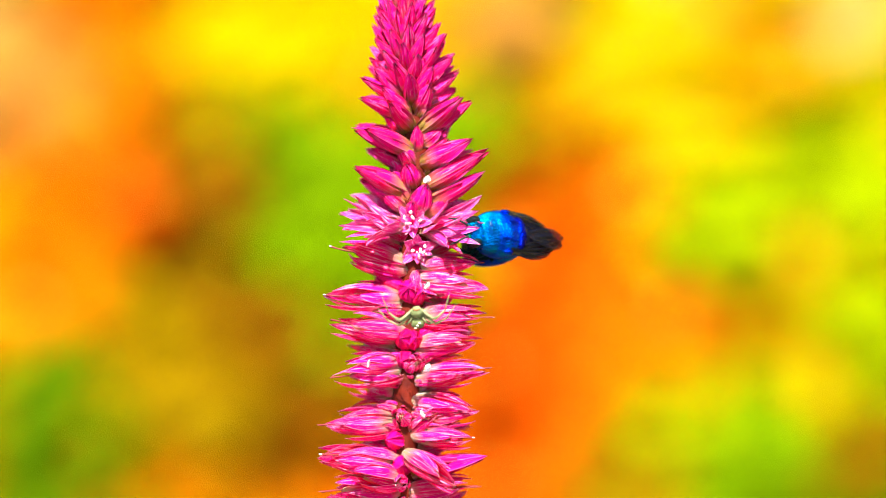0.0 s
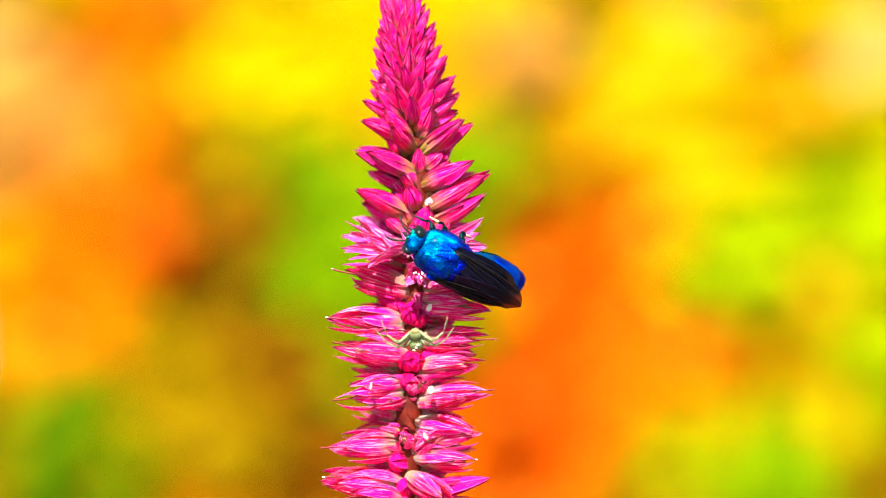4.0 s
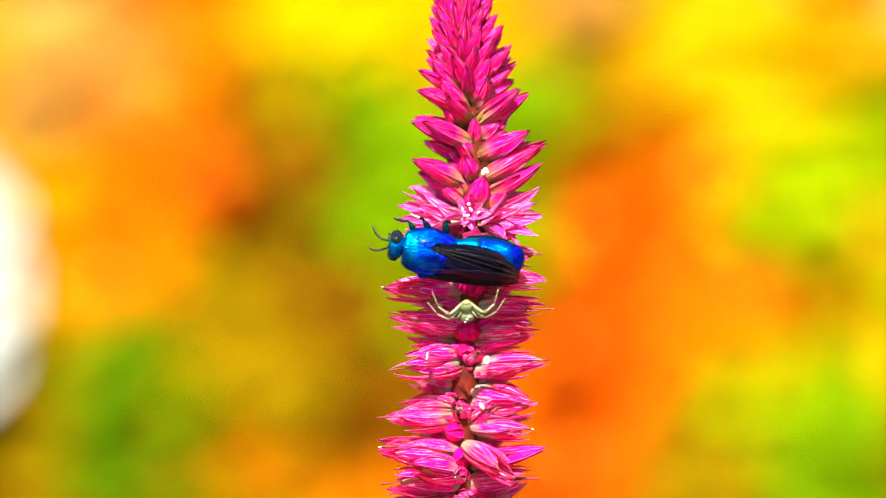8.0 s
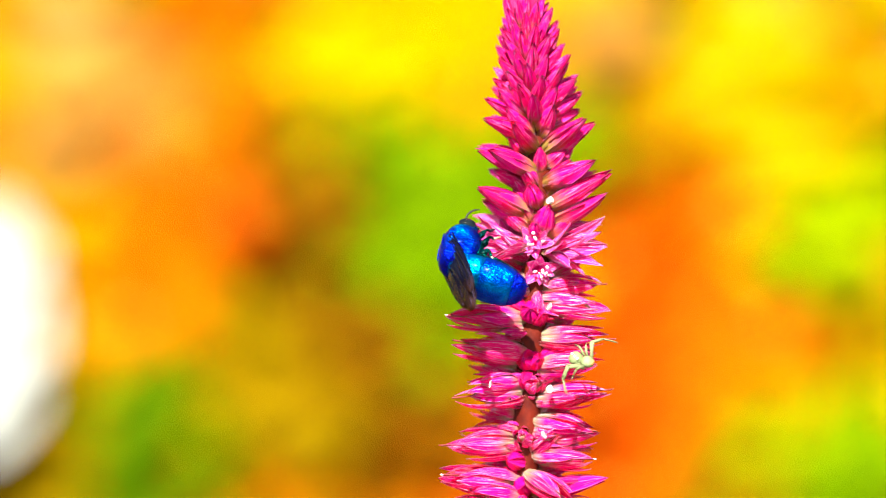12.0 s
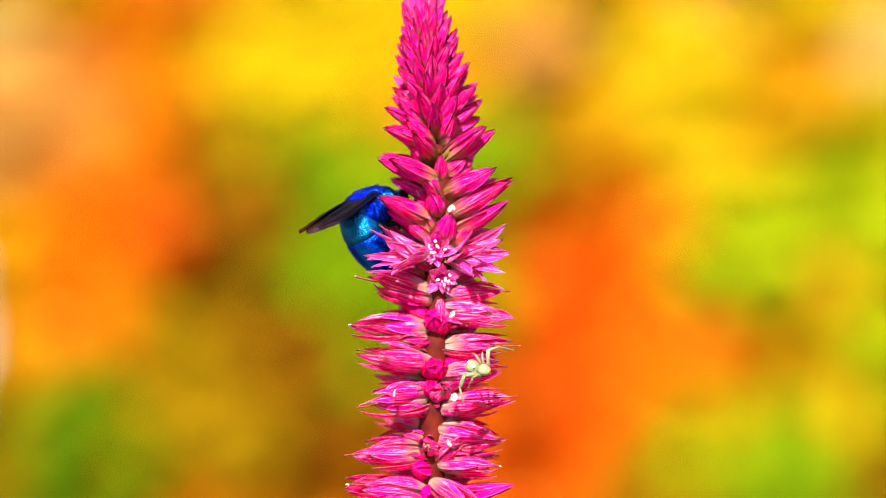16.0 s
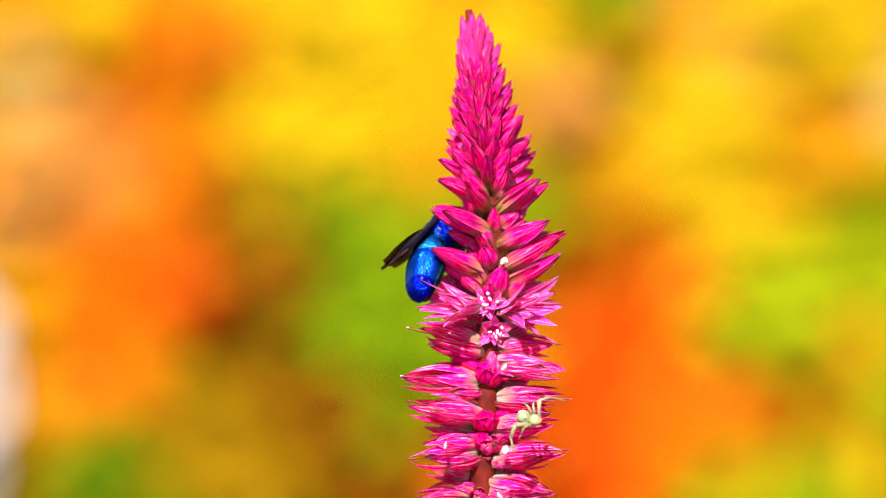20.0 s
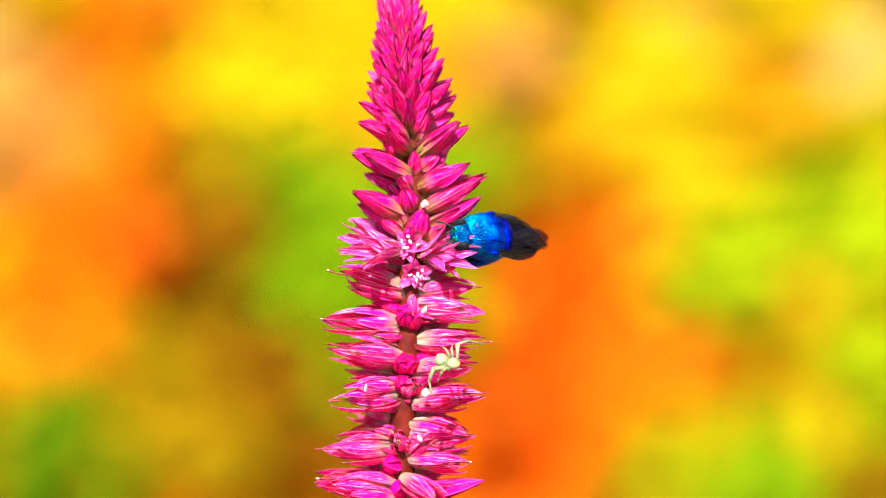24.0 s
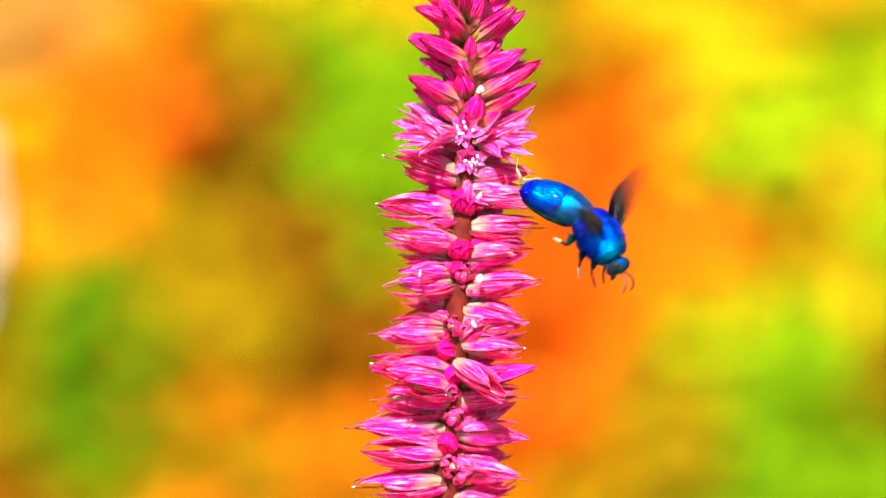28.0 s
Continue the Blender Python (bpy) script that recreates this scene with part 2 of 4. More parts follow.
def floret(spike, rng, stage, z, az, el, length, width, bracts=True):
    """One floret: length and width in mm, az from the camera's side round the rachis, el above the level."""
    if stage == "S":
        length *= 0.84
        width *= 0.92
        az, el = az + rng.uniform(-6, 6), el + rng.uniform(-5, 5)
    elif stage == "B":
        length *= 0.92
        width *= 0.84
    a, e = radians(az), radians(el)
    out = Vector((math.sin(a) * math.cos(e), -math.cos(a) * math.cos(e), math.sin(e)))
    foot = Vector((axis_x(z), 0, z)) + Vector((math.sin(a), -math.cos(a), 0)) * 0.5
    turn = out.to_track_quat("Z", "Y").to_matrix().to_4x4() @ pose(0, 0, 0, 0, 0, rng.uniform(0, 360))
    body = new("floret", CORES[stage])
    body.parent = spike
    half = width / 2
    body.matrix_basis = Matrix.Translation((foot.x * MM, foot.y * MM, MID + foot.z * MM)) @ turn @ Matrix.Diagonal((half * MM, half * MM, length * MM, 1))
    kinds = TEPALS[stage]
    ring = {"B": 5, "T": 5, "S": 10 if abs(az) < 95 else 6, "O": 10, "b": 5}[stage]
    for k in range(ring):
        me = kinds[k % len(kinds)] if stage != "S" else kinds[(0, 2, 1, 0, 1, 2, 0, 1, 0, 1)[k]]
        spin = 360 * k / ring * (2 if stage == "B" else 1) + rng.uniform(-9, 9)
        grow = rng.uniform(0.72, 1.12) if stage in "SO" else rng.uniform(0.97, 1.03)
        lean = 11 if stage in "SO" else 3
        piece("tepal", me, body, pose(0, 0, 0, rng.uniform(-lean, lean), rng.uniform(-lean, lean), spin) @ Matrix.Diagonal((1, 1, grow, 1)))
    if bracts and stage == "B":
        for k in range(2):
            piece("bract", BRACT_BLADE, body, pose(0, 0, 0, 0, 0, 180 * k + rng.uniform(0, 90)))
    if stage == "S" and abs(az) < 95:
        for k in range(rng.choice((0, 1, 1, 2))):
            lean = pose(0, 0, 0, rng.uniform(-8, 8), rng.uniform(-8, 8), rng.uniform(0, 360)) @ Matrix.Diagonal((0.85, 0.85, rng.uniform(0.98, 1.14), 1))
            piece("style", FILAMENT, body, lean)
            if rng.random() < 0.45:
                piece("stigma", STIGMA, body, lean, "pale dot at the end of a style")
    facing = stage == "O" and abs(az) < 20
    if stage == "O" or (stage == "S" and rng.random() < 0.35):
        for k in range(7 if facing else 2 if stage == "O" else 1):
            q = rng.uniform(0, 6.28)
            r = rng.uniform(0.1, 0.55 if facing else 0.3)
            fat, tall = (0.12, 0.36) if facing else (0.09, 0.2)
            piece("anther", ANTHER_TIP, body, pose(r * math.cos(q), r * math.sin(q), rng.uniform(0.7, 1.0) if facing else rng.uniform(0.4, 0.65)) @ Matrix.Diagonal((fat / half, fat / half, tall / length, 1)) @ pose(0, 0, 0, rng.uniform(-80, 80), rng.uniform(-80, 80), 0))
    return body


# stage, height on the rachis, way round it, rise, length, width (mm, degrees)
UPPER = (
    ('B', 18.0, 62, 37, 6.4, 2.2), ('B', 20.5, 60, 42, 6.2, 2.1), ('B', 15.1, -58, 18, 7.2, 2.6), ('B', 16.6, -66, 26, 6.8, 2.2),
    ('B', 11.5, -62, 14, 8.0, 2.8), ('B', 11.1, -38, 15, 9.2, 2.8), ('B', 13.2, 48, 30, 8.4, 2.6), ('B', 12.6, 66, 32, 7.9, 2.6),
    ('B', 9.6, 48, 18, 8.7, 3.0), ('B', 6.8, 62, 26, 10.0, 3.0), ('B', 6.2, -62, 24, 8.5, 3.1), ('B', 4.7, 72, 26, 9.2, 2.7),
    ('B', 9.1, -80, 26, 5.6, 2.6), ('B', 13.7, -24, 23, 7.3, 2.6), ('B', 15.7, 30, 38, 4.8, 2.3), ('B', 5.8, -75, 18, 6.6, 2.6),
)
MIDDLE = (
    ('O', 2.8, -62, 8, 7.8, 4.8), ('O', 2.3, -40, 1, 9.4, 4.2), ('O', 2.5, 68, 11, 8.1, 4.8), ('O', 2.1, 45, -4, 8.8, 4.5),
    ('S', -2.0, -66, 10, 9.7, 4.2), ('S', -3.8, 66, -1, 10.3, 3.7), ('S', -1.9, 78, 6, 8.6, 3.5), ('S', -5.8, -68, 7, 10.2, 4.0),
    ('S', -7.6, 68, 1, 10.1, 3.3), ('S', -9.6, -68, 4, 10.7, 4.1), ('S', -11.0, 62, 6, 9.3, 3.6), ('S', -13.7, -70, -5, 10.4, 4.1),
    ('S', -12.8, -55, 0, 8.8, 3.2), ('S', -14.6, 64, 8, 10.0, 3.7),
)
LOWER = (
    ('S', -17.0, 64, -5, 9.2, 3.6), ('S', -19.7, -66, 2, 10.6, 4.2), ('S', -19.5, 70, 5, 9.4, 3.3), ('S', -21.1, 55, 1, 9.4, 3.3),
    ('S', -24.2, -62, 2, 10.7, 4.5), ('B', -25.5, 62, 12, 10.9, 2.8), ('S', -23.1, 30, -16, 13.1, 3.6), ('S', -27.4, -66, 1, 11.1, 4.4),
    ('S', -26.3, -40, 5, 11.2, 3.9), ('S', -27.5, 66, 11, 9.3, 3.5), ('S', -30.6, -66, 4, 11.8, 4.4), ('S', -31.1, 64, 0, 9.8, 3.9),
    ('S', -33.5, -60, 3, 11.9, 4.2), ('S', -34.9, 64, -6, 9.6, 3.9), ('S', -36.7, -66, 1, 12.2, 4.2), ('S', -39.1, 64, -4, 9.9, 3.9),
)
FACING = (
    ('B', 10.7, 6, 62, 3.9, 2.2), ('B', 7.1, -18, 40, 4.2, 2.8), ('B', 4.4, 24, 42, 4.5, 3.1), ('B', 4.0, -4, 30, 2.8, 2.2),
    ('O', 3.1, -8, 8, 2.6, 4.2), ('O', 0.2, 12, -12, 2.8, 4.2), ('S', -1.9, 8, -62, 4.5, 1.9), ('b', -5.1, -6, 15, 2.8, 2.7),
    ('b', -5.6, 22, 15, 2.6, 2.2), ('b', -10.3, -18, 5, 2.8, 2.4),
)
FACING_LOW = (
    ('b', -10.5, 16, 10, 2.6, 2.2), ('S', -13.4, 16, 10, 3.3, 3.0), ('b', -12.3, -16, -10, 2.6, 2.1), ('S', -19.3, -12, 12, 3.3, 2.8),
    ('b', -21.8, -34, 5, 3.0, 2.2), ('b', -24.6, 0, 5, 2.8, 2.4), ('S', -26.3, -14, -10, 3.6, 2.8), ('S', -29.8, 16, 10, 3.6, 3.0),
    ('b', -32.4, -8, 5, 2.8, 2.6), ('S', -34.9, 10, 0, 3.6, 3.1),
)


SCRAP = sheet_mesh("scrap", lambda s: (0.0002 * math.sin(3 * s), 0.0009 * (s - 0.5)), lambda s: 0.0005 * math.sin(math.pi * (0.15 + 0.75 * s)), 0.4, 0.00008, ANTHER, 5, 5)
SCRAP.transform(Matrix.Rotation(radians(-90), 4, "Z"))
SCRAPS = ((-1.77, -4.2, -4.11, 30), (-2.32, -4.0, -18.55, -35), (-8.35, -5.5, -12.83, 60), (-1.79, -3.2, 7.86, 15), (-4.76, -2.6, 14.05, -20), (-1.64, -4.6, -13.32, 80))


def flower_spike():
    spike = thing("cockscomb_flower", "tall magenta cockscomb flower spike with pointed pink florets", "flower")
    rng = random.Random(7)
    heights = [36.5 - 2.2 * i for i in range(42)]
    piece("rachis", tube("rachis", [(axis_x(z) * MM, 0.0002 * math.sin(z), MID + z * MM) for z in heights],
                         [0.0004 + 0.0012 * min(1, i / 12) for i in range(42)], RACHIS, 10), spike, label="dark red ribbed flower stalk")
    low = [-54 - 12.4 * i for i in range(21)]
    piece("stem", tube("stem", [(axis_x(z) * MM, 0.001 * math.sin(z / 40), MID + z * MM) for z in low],
                       [0.0016 + 0.00006 * i for i in range(21)], STALK, 10), spike, label="green and red plant stem")
    for rows in (UPPER, MIDDLE, LOWER, FACING, FACING_LOW):
        for row in rows:
            floret(spike, rng, *row)
    # dry white scraps caught between the florets
    for x, y, z, turn in SCRAPS:
        piece("scrap", SCRAP, spike, pose(x * MM, y * MM, MID + z * MM, 20, turn, turn * 2), "white papery scrap")
    # tight pointed buds of the tip, in a spiral
    count = 92
    for i in range(count):
        q = i / (count - 1)
        z = 32.6 - 16.5 * q ** 0.8
        el = 80 - 46 * q ** 0.8
        floret(spike, rng, "T" if q < 0.22 else "B", z, (i * 137.5 + 180) % 360 - 180, el, 3.6 + 2.6 * q ** 0.5 + rng.uniform(-0.3, 0.3), 1.15 + 1.05 * q ** 0.7, q > 0.6)
    # the rest of the whorls, at the sides and the far side
    z, turn = 16.0, 0.0
    while z > -50:
        stage = "B" if z > 4.5 else "O" if z > 0.5 else "S"
        start = -180 if z < -40 else 98
        for k in range(4 if z > -40 else 8):
            az = (start + (41 if z > -40 else 45) * k + turn + 180) % 360 - 180
            floret(spike, rng, stage, z + rng.uniform(-0.5, 0.5), az, rng.uniform(4, 20) + max(0, z) * 1.2, rng.uniform(7.0, 9.3) - 0.17 * max(0, z), 2.6 if stage == "B" else 3.7)
        turn = (turn + 19) % 41
        z -= 2.3
    # small florets that fill the face between the large ones
    z = 1.0
    while z > -39:
        for side in (-1, 1):
            floret(spike, rng, "S" if rng.random() < 0.7 else "b", z + rng.uniform(-0.6, 0.6), side * rng.uniform(46, 74), rng.uniform(-15, 35), rng.uniform(3.4, 6.0), rng.uniform(1.8, 2.5))
        z -= 2.7
    # slender buds between the large ones of the upper part
    z = 19.0
    while z > 3.5:
        for side in (-1, 1):
            floret(spike, rng, "B", z + rng.uniform(-0.5, 0.5), side * rng.uniform(18, 78), rng.uniform(28, 58), rng.uniform(4.2, 6.2), rng.uniform(1.9, 2.5))
        z -= 1.9
    return spike


SPIKE = flower_spike()


# ---------------------------------------------------------------- flower bed behind, far out of focus
BED = 0.89                      # how far behind the spike
UNIT = 1.3 / 6385.2             # metres there for one step of the bed's plan


def bloom_material(name, colour, deep):
    m, t, b = material(name, 0.75)
    colour, deep = (tuple(0.65 * c for c in v) for v in (colour, deep))
    b.inputs["Specular IOR Level"].default_value = 0.03
    uv = t.nodes.new("ShaderNodeUVMap")
    sep = t.nodes.new("ShaderNodeSeparateXYZ")
    t.links.new(uv.outputs["UV"], sep.inputs[0])
    col = ramp(t, sep.outputs["Y"], (0.0, deep), (0.45, colour), (1.0, colour))
    info = t.nodes.new("ShaderNodeObjectInfo")
    hue = node(t, "ShaderNodeHueSaturation")
    span = t.nodes.new("ShaderNodeMapRange")
    span.inputs[3].default_value, span.inputs[4].default_value = 0.85, 1.1
    t.links.new(info.outputs["Random"], span.inputs[0])
    t.links.new(span.outputs[0], hue.inputs["Value"])
    t.links.new(col, hue.inputs["Color"])
    t.links.new(hue.outputs[0], b.inputs["Base Color"])
    lines = node(t, "ShaderNodeTexNoise", Scale=40.0, Detail=3.0)
    t.links.new(uv.outputs["UV"], lines.inputs["Vector"])
    bumped(t, b, lines.outputs["Fac"], 0.3, 0.001)
    glow = t.nodes.new("ShaderNodeBsdfTranslucent")
    t.links.new(hue.outputs[0], glow.inputs["Color"])
    mix = t.nodes.new("ShaderNodeMixShader")
    mix.inputs[0].default_value = 0.2
    t.links.new(b.outputs[0], mix.inputs[1])
    t.links.new(glow.outputs[0], mix.inputs[2])
    t.links.new(mix.outputs[0], t.nodes["Material Output"].inputs["Surface"])
    return m


TINTS = {
    "yellow": bloom_material("yellow_petal", (0.80, 0.550, 0.000), (0.78, 0.450, 0.000)),
    "golden": bloom_material("golden_petal", (0.72, 0.344, 0.000), (0.72, 0.272, 0.000)),
    "orange": bloom_material("orange_petal", (0.72, 0.176, 0.000), (0.72, 0.136, 0.000)),
    "scarlet": bloom_material("scarlet_petal", (0.72, 0.092, 0.000), (0.69, 0.068, 0.000)),
    "peach": bloom_material("peach_petal", (0.72, 0.320, 0.049), (0.71, 0.272, 0.028)),
    "cream": bloom_material("cream_petal", (0.72, 0.512, 0.119), (0.71, 0.432, 0.063)),
    "white": bloom_material("white_petal", (0.90, 0.88, 0.80), (0.88, 0.85, 0.7)),
    "ochre": bloom_material("ochre_leaf", (0.40, 0.235, 0.000), (0.34, 0.185, 0.000)),
    "brown": bloom_material("brown_leaf", (0.29, 0.105, 0.000), (0.24, 0.08, 0.000)),
    "lime": bloom_material("lime_leaf", (0.43, 0.535, 0.000), (0.36, 0.46, 0.000)),
    "green": bloom_material("green_leaf", (0.215, 0.37, 0.000), (0.16, 0.29, 0.000)),
    "dark": bloom_material("dark_leaf", (0.125, 0.245, 0.0), (0.09, 0.18, 0.0)),
}
EYE_DISC = speckled("flower_centre_skin", (0.55, 0.22, 0.0), (0.8, 0.42, 0.0), 300, 0.8)
GREEN_STALK = speckled("green_stalk_skin", (0.10, 0.22, 0.01), (0.2, 0.34, 0.02), 60, 0.6)
PETAL = {k: sheet_mesh("petal", lambda s: (0.10 * s * (1 - s) - 0.06 * s, s), lambda s: 0.42 * math.sin(math.pi * (0.10 + 0.80 * s)) ** 0.7, 0.25, 0.02, m, 4, 3) for k, m in TINTS.items()}
LEAF = {k: sheet_mesh("leaf", lambda s: (0.25 * s * (1 - s), s), lambda s: 0.42 * math.sin(math.pi * min(1, 0.04 + 0.96 * s)) ** 0.8 + 0.01, 0.2, 0.02, TINTS[k], 5, 3) for k in ("lime", "green", "dark", "ochre", "brown")}
DOME = blob("flower_centre", (0.24, 0.24, 0.10), EYE_DISC, seg=12, rings=6)
SAID = {"yellow": "bright yellow", "golden": "golden yellow", "orange": "vivid orange", "scarlet": "red-orange", "peach": "soft peach", "cream": "pale cream-yellow", "white": "large white"}


def bed_place(u, v, depth):
    """Plan of the bed: u to the right, v down from the line of sight."""
    k = UNIT * (1.3 + depth) / 1.3
    return Vector((u * k, BED + depth, MID - v * k))


def bed_flower(rng, tint, u, v, r, depth=0.0):
    at = bed_place(u, v, depth)
    size = r * UNIT
    plant = thing("garden_flower", SAID[tint] + " garden flower in full bloom on a green stalk", "flower", Matrix.Translation((at.x, at.y, 0)), "flowers of the bed")
    tilt = pose(0, 0, at.z, 90 - rng.uniform(8, 30), 0, 0) @ pose(0, 0, 0, 0, rng.uniform(-12, 12), rng.uniform(0, 360))
    head = piece("flower_centre", DOME, plant, tilt, "orange-brown flower centre", (size, size, size))
    for ring, (count, scale, lift) in enumerate(((8, 1.0, 6), (5, 0.72, 18))):
        for k in range(count):
            turn = pose(0, 0, 0, 0, 0, 360 * (k + 0.4 * ring) / count + rng.uniform(-5, 5)) @ pose(0, 0, 0.02 * ring, 0, 90 - lift + rng.uniform(-5, 5), 0)
            piece("petal", PETAL[tint], head, turn @ Matrix.Diagonal((scale, scale, scale * rng.uniform(0.92, 1.05), 1)))
    sway = rng.uniform(-0.02, 0.02)
    piece("stalk", tube("stalk", [(sway * math.sin(3.1 * q / 6), 0.012 + 0.11 * math.sin(0.5 * (6 - q)), (at.z - 0.004) * q / 6 - 0.005) for q in range(7)], [0.0022 - 0.0002 * q for q in range(7)], GREEN_STALK, 7), plant)


def bed_leaves(rng, tint, u, v, r, depth=0.02):
    at = bed_place(u, v, depth)
    size = r * UNIT
    said = {"lime": "sunlit lime-green", "green": "fresh green", "dark": "deep green", "ochre": "yellowing olive", "brown": "withered brown"}[tint]
    plant = thing("leafy_plant", said + " broad leaves of a garden plant in the flower bed", "plant", Matrix.Translation((at.x, at.y, 0)), "leafy plants of the bed")
    stem = piece("stem", tube("stem", [(0.006 * math.sin(q), 0.08 + 0.006 * math.cos(q), (at.z + size * 0.4) * q / 7 - 0.005) for q in range(8)], [0.003 - 0.0003 * q for q in range(8)], GREEN_STALK, 7), plant)
    for k in range(11):
        a = 2.4 * k + rng.uniform(-0.3, 0.3)
        d = size * 0.62 * math.sqrt((k + 0.5) / 11)
        leafy = rng.uniform(0.65, 0.95) * size
        way = Vector((math.cos(a), -0.35, math.sin(a) * 0.8 + 0.2)).normalized()
        front = Vector((rng.uniform(-0.5, 0.5), -0.8, 0.55))
        front = (front - way * front.dot(way)).normalized()
        turn = Matrix((front, way.cross(front), way)).transposed().to_4x4()
        face = Matrix.Translation((d * 0.55 * math.cos(a), rng.uniform(-0.012, 0.012), at.z + d * 0.55 * math.sin(a))) @ turn
        piece("leaf", LEAF[tint], plant, face @ Matrix.Diagonal((leafy, leafy, leafy, 1)))
    return stem


# planting plan of the bed, seen from the path: one plant a step, top row highest
PLAN = ("GGGYOGYYYGGGEPGYYGG",
        "GGCGOOGYYYYGGGPYYYG",
        "GGCPOGYYYYGPGYYGOCY",
        "GGPPOOGYGGGGGYYGGYY",
        "GOPPOSHEEEEHOGYYLLY",
        "GGGOSSBEEEESSOLLLLL",
        "HHGOOOBEEEESSOLLGYY",
        "HHGOOHHBEEOSSOOOGLL",
        "BHHDDHHBBOOSSOGGYLL",
        "BHHDDHHBBOSSSHLEEBE",
        "BBHDDBOBOSSSOHEELBE",
        "BOBHEOHOOOSOOHDEEEE",
        "OOBHEOOOBHOOHHDEEEE")
PLANTS = {"Y": "yellow", "G": "golden", "O": "orange", "S": "scarlet", "P": "peach", "C": "cream", "W": "white", "H": "ochre", "B": "brown", "L": "lime", "E": "green", "D": "dark"}
STEP = 105


def plan_spot(i, j):
    return -1050 + STEP * i, -630 + STEP * j


def flower_bed():
    rng = random.Random(21)
    for j, line in enumerate(PLAN):
        for i, letter in enumerate(line):
            u, v = plan_spot(i, j)
            u, v, tint = u + rng.uniform(-20, 20), v + rng.uniform(-20, 20), PLANTS[letter]
            if tint in LEAF:
                bed_leaves(rng, tint, u, v, rng.uniform(88, 108), rng.uniform(-0.015, 0.003))
            else:
                bed_flower(rng, tint, u, v, rng.uniform(72, 92), rng.uniform(-0.012, 0.012))
    # a green shoot above the blooms
    bed_leaves(rng, "green", 160, -505, 100, 0.0)
    # the largest bloom
    bed_flower(rng, "yellow", -345, -395, 150, 0.0)
    # tall white blooms at the bed's end
    for u, v in ((-1032, 15), (-1008, 120), (-1032, 225)):
        bed_flower(rng, "white", u, v, 142, -0.03)


flower_bed()


def bed_mass():
    """Deep filling of the bed: loose petals and leaves, each patch in the tint of the plants before it."""
    rng = random.Random(33)
    heaps = {}
    for gu in range(-1120, 960, 60):
        for gv in range(-690, 720, 60):
            u, v = gu + rng.uniform(-30, 30), gv + rng.uniform(-30, 30)
            i = min(max(round((u + 1050) / STEP), 0), len(PLAN[0]) - 1)
            j = min(max(round((v + 630) / STEP), 0), len(PLAN) - 1)
            tint = PLANTS[PLAN[j][i]]
            verts, faces, uvs = heaps.setdefault(tint, ([], [], []))
            for _ in range(20):
                c = bed_place(u + rng.gauss(0, 34), v + rng.gauss(0, 34), 0.014 + rng.uniform(-0.02, 0.02))
                turn = Euler((rng.uniform(-0.7, 0.35), rng.uniform(-0.6, 0.6), rng.uniform(-0.6, 0.6))).to_matrix() @ Euler((0, rng.uniform(0, 6.28), 0)).to_matrix()
                q = rng.uniform(0.009, 0.017)
                i = len(verts)
                for p, w in (((0, 0, -1), 0.2), ((0.6, 0.12, 0), 0.6), ((0, -0.08, 0.05), 0.6), ((-0.6, 0.12, 0), 0.6), ((0, 0.05, 1.1), 1.0)):
                    verts.append(c + turn @ (Vector(p) * q))
                    uvs.append((0.5, w))
                faces += [(i, i + 1, i + 2), (i, i + 2, i + 3), (i + 1, i + 4, i + 2), (i + 2, i + 4, i + 3)]
    for tint, (verts, faces, uvs) in heaps.items():
        leafy = tint in LEAF
        ob = new("foliage" if leafy else "blossom", mesh_of("heap", verts, faces, TINTS[tint], uvs))
        tagged(ob, "dense %s %s deep in the flower bed" % (tint, "foliage" if leafy else "blossom"), "foliage" if leafy else "blossom", kind="stuff")


bed_mass()


def far_hedge():
    """Dense growth behind the bed: thousands of leaves and petals in one mass."""
    m, t, b = material("far_growth", 0.8)
    b.inputs["Specular IOR Level"].default_value = 0.1
    geo = t.nodes.new("ShaderNodeNewGeometry")
    col = ramp(t, geo.outputs["Random Per Island"], (0.0, (0.20, 0.36, 0.0)), (0.3, (0.36, 0.44, 0.0)), (0.5, (0.8, 0.42, 0.0)), (0.75, (0.85, 0.22, 0.0)), (1.0, (0.85, 0.55, 0.02)))
    t.links.new(col, b.inputs["Base Color"])
    rng = random.Random(5)
    verts, faces = [], []
    for _ in range(22000):
        c = Vector((rng.uniform(-1.4, 1.4), 1.22 + abs(rng.gauss(0, 0.12)), rng.uniform(0.0, 0.9)))
        turn = Euler((rng.uniform(-0.7, 0.4), rng.uniform(-0.6, 0.6), rng.uniform(-0.7, 0.7))).to_matrix() @ Euler((0, rng.uniform(0, 6.28), 0)).to_matrix()
        q = rng.uniform(0.02, 0.035)
        i = len(verts)
        for p in ((0, 0, -1), (0.55, 0.15, 0), (0, 0, 0.05), (-0.55, 0.15, 0), (0, 0.1, 1.1)):
            verts.append(c + turn @ (Vector(p) * q))
        faces += [(i, i + 1, i + 2), (i, i + 2, i + 3), (i + 1, i + 4, i + 2), (i + 2, i + 4, i + 3)]
    ob = new("flowering_hedge", mesh_of("flowering_hedge", verts, faces, m))
    tagged(ob, "dense mass of green leaves and orange petals behind the bed", "hedge", kind="stuff")


far_hedge()


